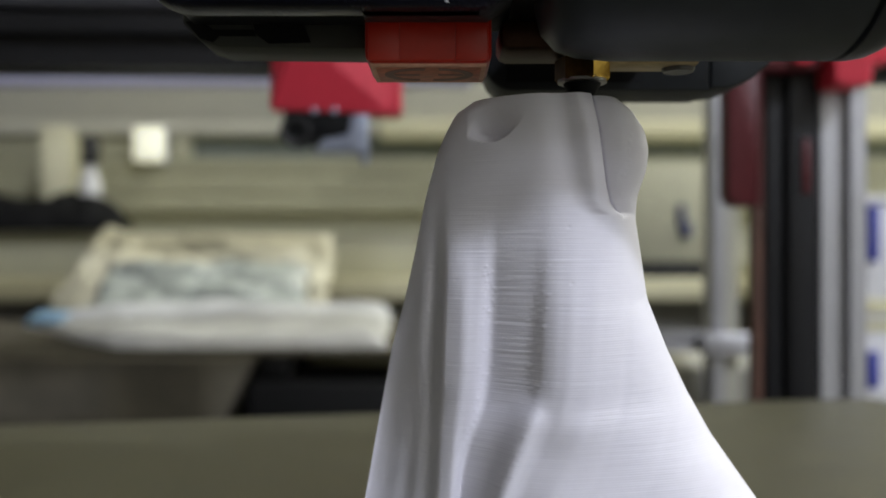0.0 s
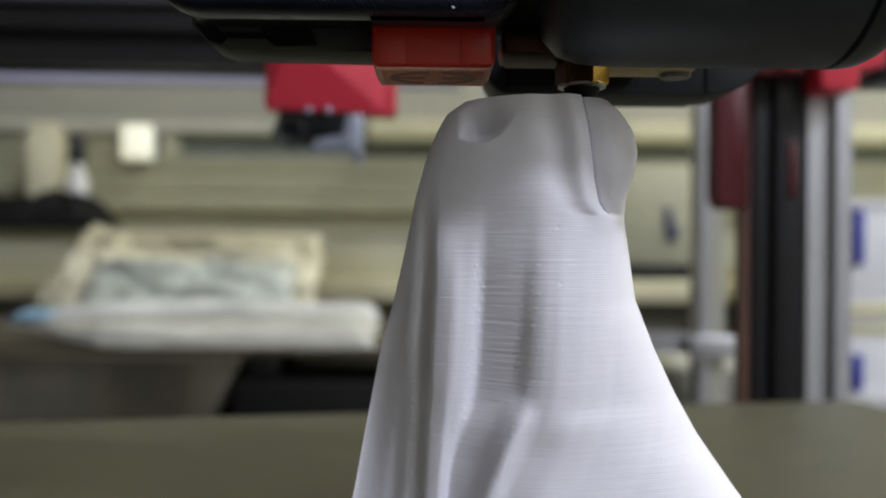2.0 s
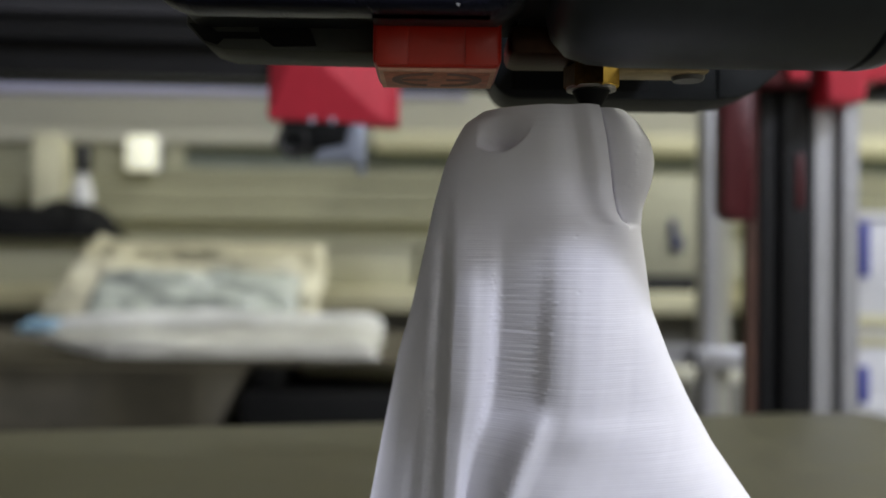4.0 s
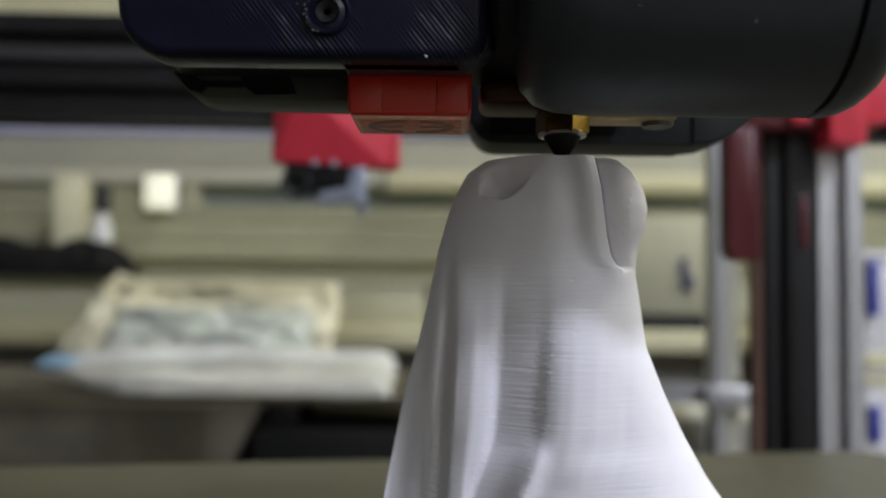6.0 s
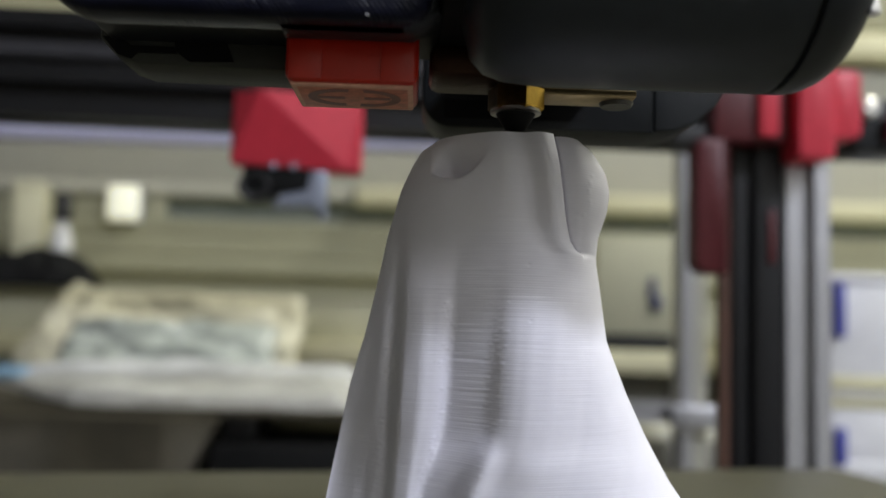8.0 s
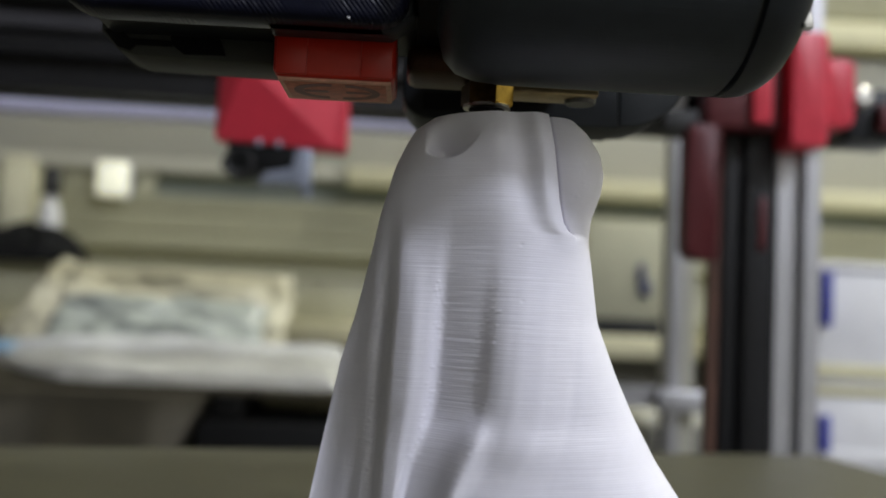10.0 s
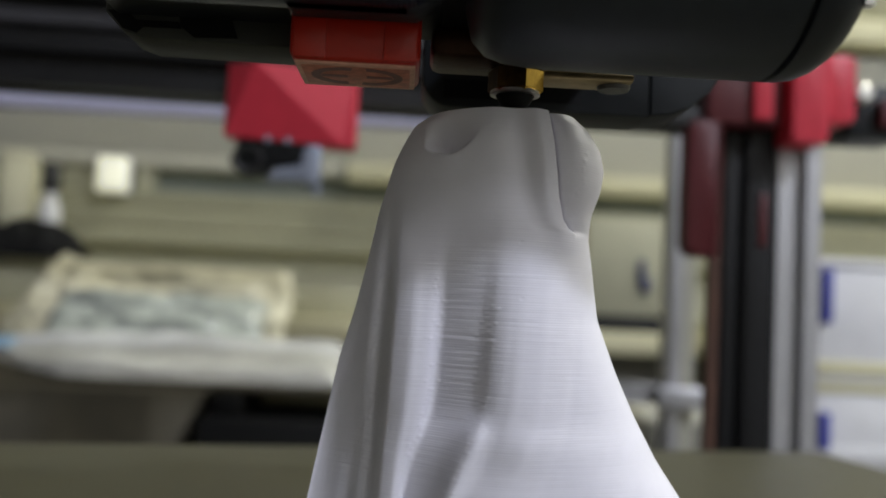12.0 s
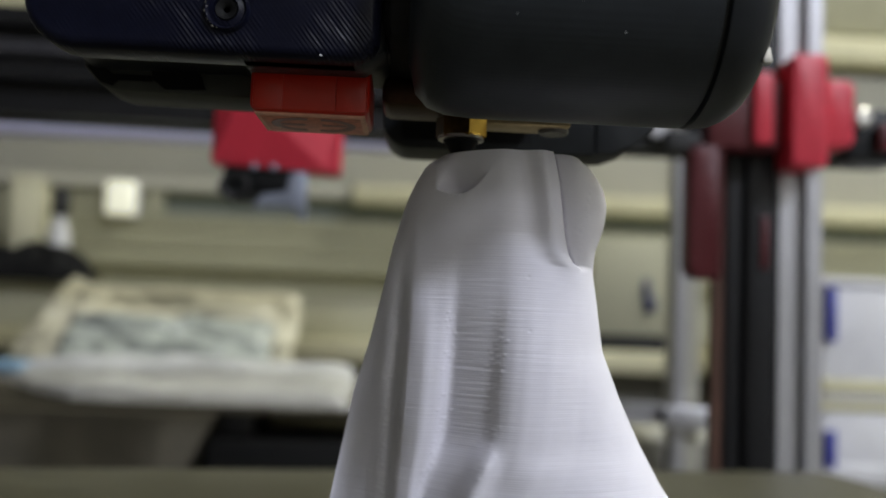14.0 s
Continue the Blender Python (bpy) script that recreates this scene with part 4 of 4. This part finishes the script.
# ---- moving things ----
def motions():
    walk(tool, [
        (0, pose(-0.0023, 0.1370, 0.0883)),
        (0.2, pose(-0.0026, 0.1333, 0.0883)),
        (0.4, pose(0.0000, 0.1316, 0.0883)),
        (0.5, pose(0.0010, 0.1336, 0.0883)),
        (0.6, pose(0.0006, 0.1361, 0.0883)),
        (0.8, pose(-0.0013, 0.1412, 0.0883)),
        (1, pose(-0.0039, 0.1433, 0.0883)),
        (1.2, pose(-0.0031, 0.1382, 0.0883)),
        (1.4, pose(-0.0028, 0.1335, 0.0883)),
        (1.5, pose(-0.0030, 0.1301, 0.0883)),
        (1.6, pose(-0.0011, 0.1304, 0.0883)),
        (1.8, pose(0.0012, 0.1327, 0.0883)),
        (2, pose(-0.0002, 0.1399, 0.0883)),
        (2.2, pose(-0.0042, 0.1420, 0.0883)),
        (2.4, pose(-0.0031, 0.1386, 0.0883)),
        (2.5, pose(-0.0027, 0.1352, 0.0883)),
        (2.6, pose(-0.0026, 0.1325, 0.0883)),
        (2.7, pose(-0.0016, 0.1332, 0.0883)),
        (3, pose(0.0008, 0.1363, 0.0883)),
        (3.3, pose(-0.0019, 0.1418, 0.0883)),
        (3.6, pose(-0.0053, 0.1381, 0.0883)),
        (3.9, pose(-0.0038, 0.1327, 0.0883)),
        (4.2, pose(-0.0012, 0.1363, 0.0883)),
        (4.5, pose(-0.0031, 0.1428, 0.0883)),
        (4.8, pose(-0.0062, 0.1470, 0.0883)),
        (5, pose(-0.0095, 0.1463, 0.0883)),
        (5.2, pose(-0.0136, 0.1488, 0.0883)),
        (5.4, pose(-0.0153, 0.1405, 0.0883)),
        (5.5, pose(-0.0182, 0.1383, 0.0883)),
        (5.6, pose(-0.0176, 0.1381, 0.0883)),
        (5.8, pose(-0.0124, 0.1322, 0.0883)),
        (6, pose(-0.0076, 0.1286, 0.0883)),
        (6.4, pose(-0.0077, 0.1335, 0.0883)),
        (6.5, pose(-0.0089, 0.1377, 0.0883)),
        (6.6, pose(-0.0067, 0.1393, 0.0883)),
        (6.8, pose(-0.0042, 0.1455, 0.0883)),
        (7, pose(-0.0106, 0.1465, 0.0883)),
        (7.2, pose(-0.0154, 0.1411, 0.0883)),
        (7.4, pose(-0.0187, 0.1368, 0.0883)),
        (7.5, pose(-0.0188, 0.1360, 0.0883)),
        (7.6, pose(-0.0175, 0.1340, 0.0883)),
        (7.8, pose(-0.0131, 0.1305, 0.0883)),
        (8, pose(-0.0084, 0.1285, 0.0883)),
        (8.2, pose(-0.0028, 0.1273, 0.0883)),
        (8.5, pose(-0.0033, 0.1340, 0.0883)),
        (8.8, pose(-0.0110, 0.1398, 0.0883)),
        (9.1, pose(-0.0125, 0.1345, 0.0883)),
        (9.4, pose(-0.0050, 0.1293, 0.0883)),
        (9.7, pose(-0.0037, 0.1351, 0.0883)),
        (10, pose(-0.0113, 0.1408, 0.0883)),
        (10.3, pose(-0.0032, 0.1280, 0.0883)),
        (10.4, pose(-0.0049, 0.1322, 0.0883)),
        (10.5, pose(-0.0068, 0.1345, 0.0883)),
        (10.6, pose(-0.0084, 0.1379, 0.0883)),
        (10.8, pose(-0.0063, 0.1429, 0.0883)),
        (11, pose(-0.0075, 0.1464, 0.0883)),
        (11.2, pose(-0.0133, 0.1454, 0.0883)),
        (11.4, pose(-0.0176, 0.1412, 0.0883)),
        (11.5, pose(-0.0159, 0.1389, 0.0883)),
        (11.6, pose(-0.0147, 0.1373, 0.0883)),
        (11.8, pose(-0.0078, 0.1338, 0.0883)),
        (12, pose(-0.0073, 0.1324, 0.0883)),
        (12.2, pose(-0.0100, 0.1354, 0.0883)),
        (12.4, pose(-0.0160, 0.1361, 0.0883)),
        (12.5, pose(-0.0159, 0.1372, 0.0883)),
        (12.6, pose(-0.0128, 0.1395, 0.0883)),
        (12.8, pose(-0.0075, 0.1444, 0.0883)),
        (13, pose(-0.0101, 0.1455, 0.0883)),
        (13.2, pose(-0.0099, 0.1410, 0.0883)),
        (13.4, pose(-0.0160, 0.1439, 0.0883)),
        (13.5, pose(-0.0176, 0.1381, 0.0883)),
        (13.6, pose(-0.0183, 0.1383, 0.0883)),
        (13.8, pose(-0.0167, 0.1356, 0.0883)),
        (14, pose(-0.0174, 0.1379, 0.0883)),
    ])
    walk(rear, [
        (0, pose(-0.0456, 0.3760, 0.1180)),
        (0.2, pose(-0.0459, 0.3760, 0.1180)),
        (0.4, pose(-0.0433, 0.3760, 0.1180)),
        (0.5, pose(-0.0423, 0.3760, 0.1180)),
        (0.6, pose(-0.0427, 0.3760, 0.1180)),
        (0.8, pose(-0.0446, 0.3760, 0.1180)),
        (1, pose(-0.0472, 0.3760, 0.1180)),
        (1.2, pose(-0.0464, 0.3760, 0.1180)),
        (1.4, pose(-0.0461, 0.3760, 0.1180)),
        (1.5, pose(-0.0463, 0.3760, 0.1180)),
        (1.6, pose(-0.0444, 0.3760, 0.1180)),
        (1.8, pose(-0.0421, 0.3760, 0.1180)),
        (2, pose(-0.0435, 0.3760, 0.1180)),
        (2.2, pose(-0.0475, 0.3760, 0.1180)),
        (2.4, pose(-0.0464, 0.3760, 0.1180)),
        (2.5, pose(-0.0460, 0.3760, 0.1180)),
        (2.6, pose(-0.0459, 0.3760, 0.1180)),
        (2.7, pose(-0.0449, 0.3760, 0.1180)),
        (3, pose(-0.0425, 0.3760, 0.1180)),
        (3.3, pose(-0.0452, 0.3760, 0.1180)),
        (3.6, pose(-0.0486, 0.3760, 0.1180)),
        (3.9, pose(-0.0471, 0.3760, 0.1180)),
        (4.2, pose(-0.0445, 0.3760, 0.1180)),
        (4.5, pose(-0.0464, 0.3760, 0.1180)),
        (4.8, pose(-0.0495, 0.3760, 0.1180)),
        (5, pose(-0.0528, 0.3760, 0.1180)),
        (5.2, pose(-0.0569, 0.3760, 0.1180)),
        (5.4, pose(-0.0586, 0.3760, 0.1180)),
        (5.5, pose(-0.0615, 0.3760, 0.1180)),
        (5.6, pose(-0.0609, 0.3760, 0.1180)),
        (5.8, pose(-0.0557, 0.3760, 0.1180)),
        (6, pose(-0.0509, 0.3760, 0.1180)),
        (6.4, pose(-0.0510, 0.3760, 0.1180)),
        (6.5, pose(-0.0522, 0.3760, 0.1180)),
        (6.6, pose(-0.0500, 0.3760, 0.1180)),
        (6.8, pose(-0.0475, 0.3760, 0.1180)),
        (7, pose(-0.0539, 0.3760, 0.1180)),
        (7.2, pose(-0.0587, 0.3760, 0.1180)),
        (7.4, pose(-0.0620, 0.3760, 0.1180)),
        (7.5, pose(-0.0621, 0.3760, 0.1180)),
        (7.6, pose(-0.0608, 0.3760, 0.1180)),
        (7.8, pose(-0.0564, 0.3760, 0.1180)),
        (8, pose(-0.0517, 0.3760, 0.1180)),
        (8.2, pose(-0.0461, 0.3760, 0.1180)),
        (8.5, pose(-0.0466, 0.3760, 0.1180)),
        (8.8, pose(-0.0543, 0.3760, 0.1180)),
        (9.1, pose(-0.0558, 0.3760, 0.1180)),
        (9.4, pose(-0.0483, 0.3760, 0.1180)),
        (9.7, pose(-0.0470, 0.3760, 0.1180)),
        (10, pose(-0.0546, 0.3760, 0.1180)),
        (10.3, pose(-0.0465, 0.3760, 0.1180)),
        (10.4, pose(-0.0482, 0.3760, 0.1180)),
        (10.5, pose(-0.0501, 0.3760, 0.1180)),
        (10.6, pose(-0.0517, 0.3760, 0.1180)),
        (10.8, pose(-0.0496, 0.3760, 0.1180)),
        (11, pose(-0.0508, 0.3760, 0.1180)),
        (11.2, pose(-0.0566, 0.3760, 0.1180)),
        (11.4, pose(-0.0609, 0.3760, 0.1180)),
        (11.5, pose(-0.0592, 0.3760, 0.1180)),
        (11.6, pose(-0.0580, 0.3760, 0.1180)),
        (11.8, pose(-0.0511, 0.3760, 0.1180)),
        (12, pose(-0.0506, 0.3760, 0.1180)),
        (12.2, pose(-0.0533, 0.3760, 0.1180)),
        (12.4, pose(-0.0593, 0.3760, 0.1180)),
        (12.5, pose(-0.0592, 0.3760, 0.1180)),
        (12.6, pose(-0.0561, 0.3760, 0.1180)),
        (12.8, pose(-0.0508, 0.3760, 0.1180)),
        (13, pose(-0.0534, 0.3760, 0.1180)),
        (13.2, pose(-0.0532, 0.3760, 0.1180)),
        (13.4, pose(-0.0593, 0.3760, 0.1180)),
        (13.5, pose(-0.0609, 0.3760, 0.1180)),
        (13.6, pose(-0.0616, 0.3760, 0.1180)),
        (13.8, pose(-0.0600, 0.3760, 0.1180)),
        (14, pose(-0.0607, 0.3760, 0.1180)),
    ])


motions()
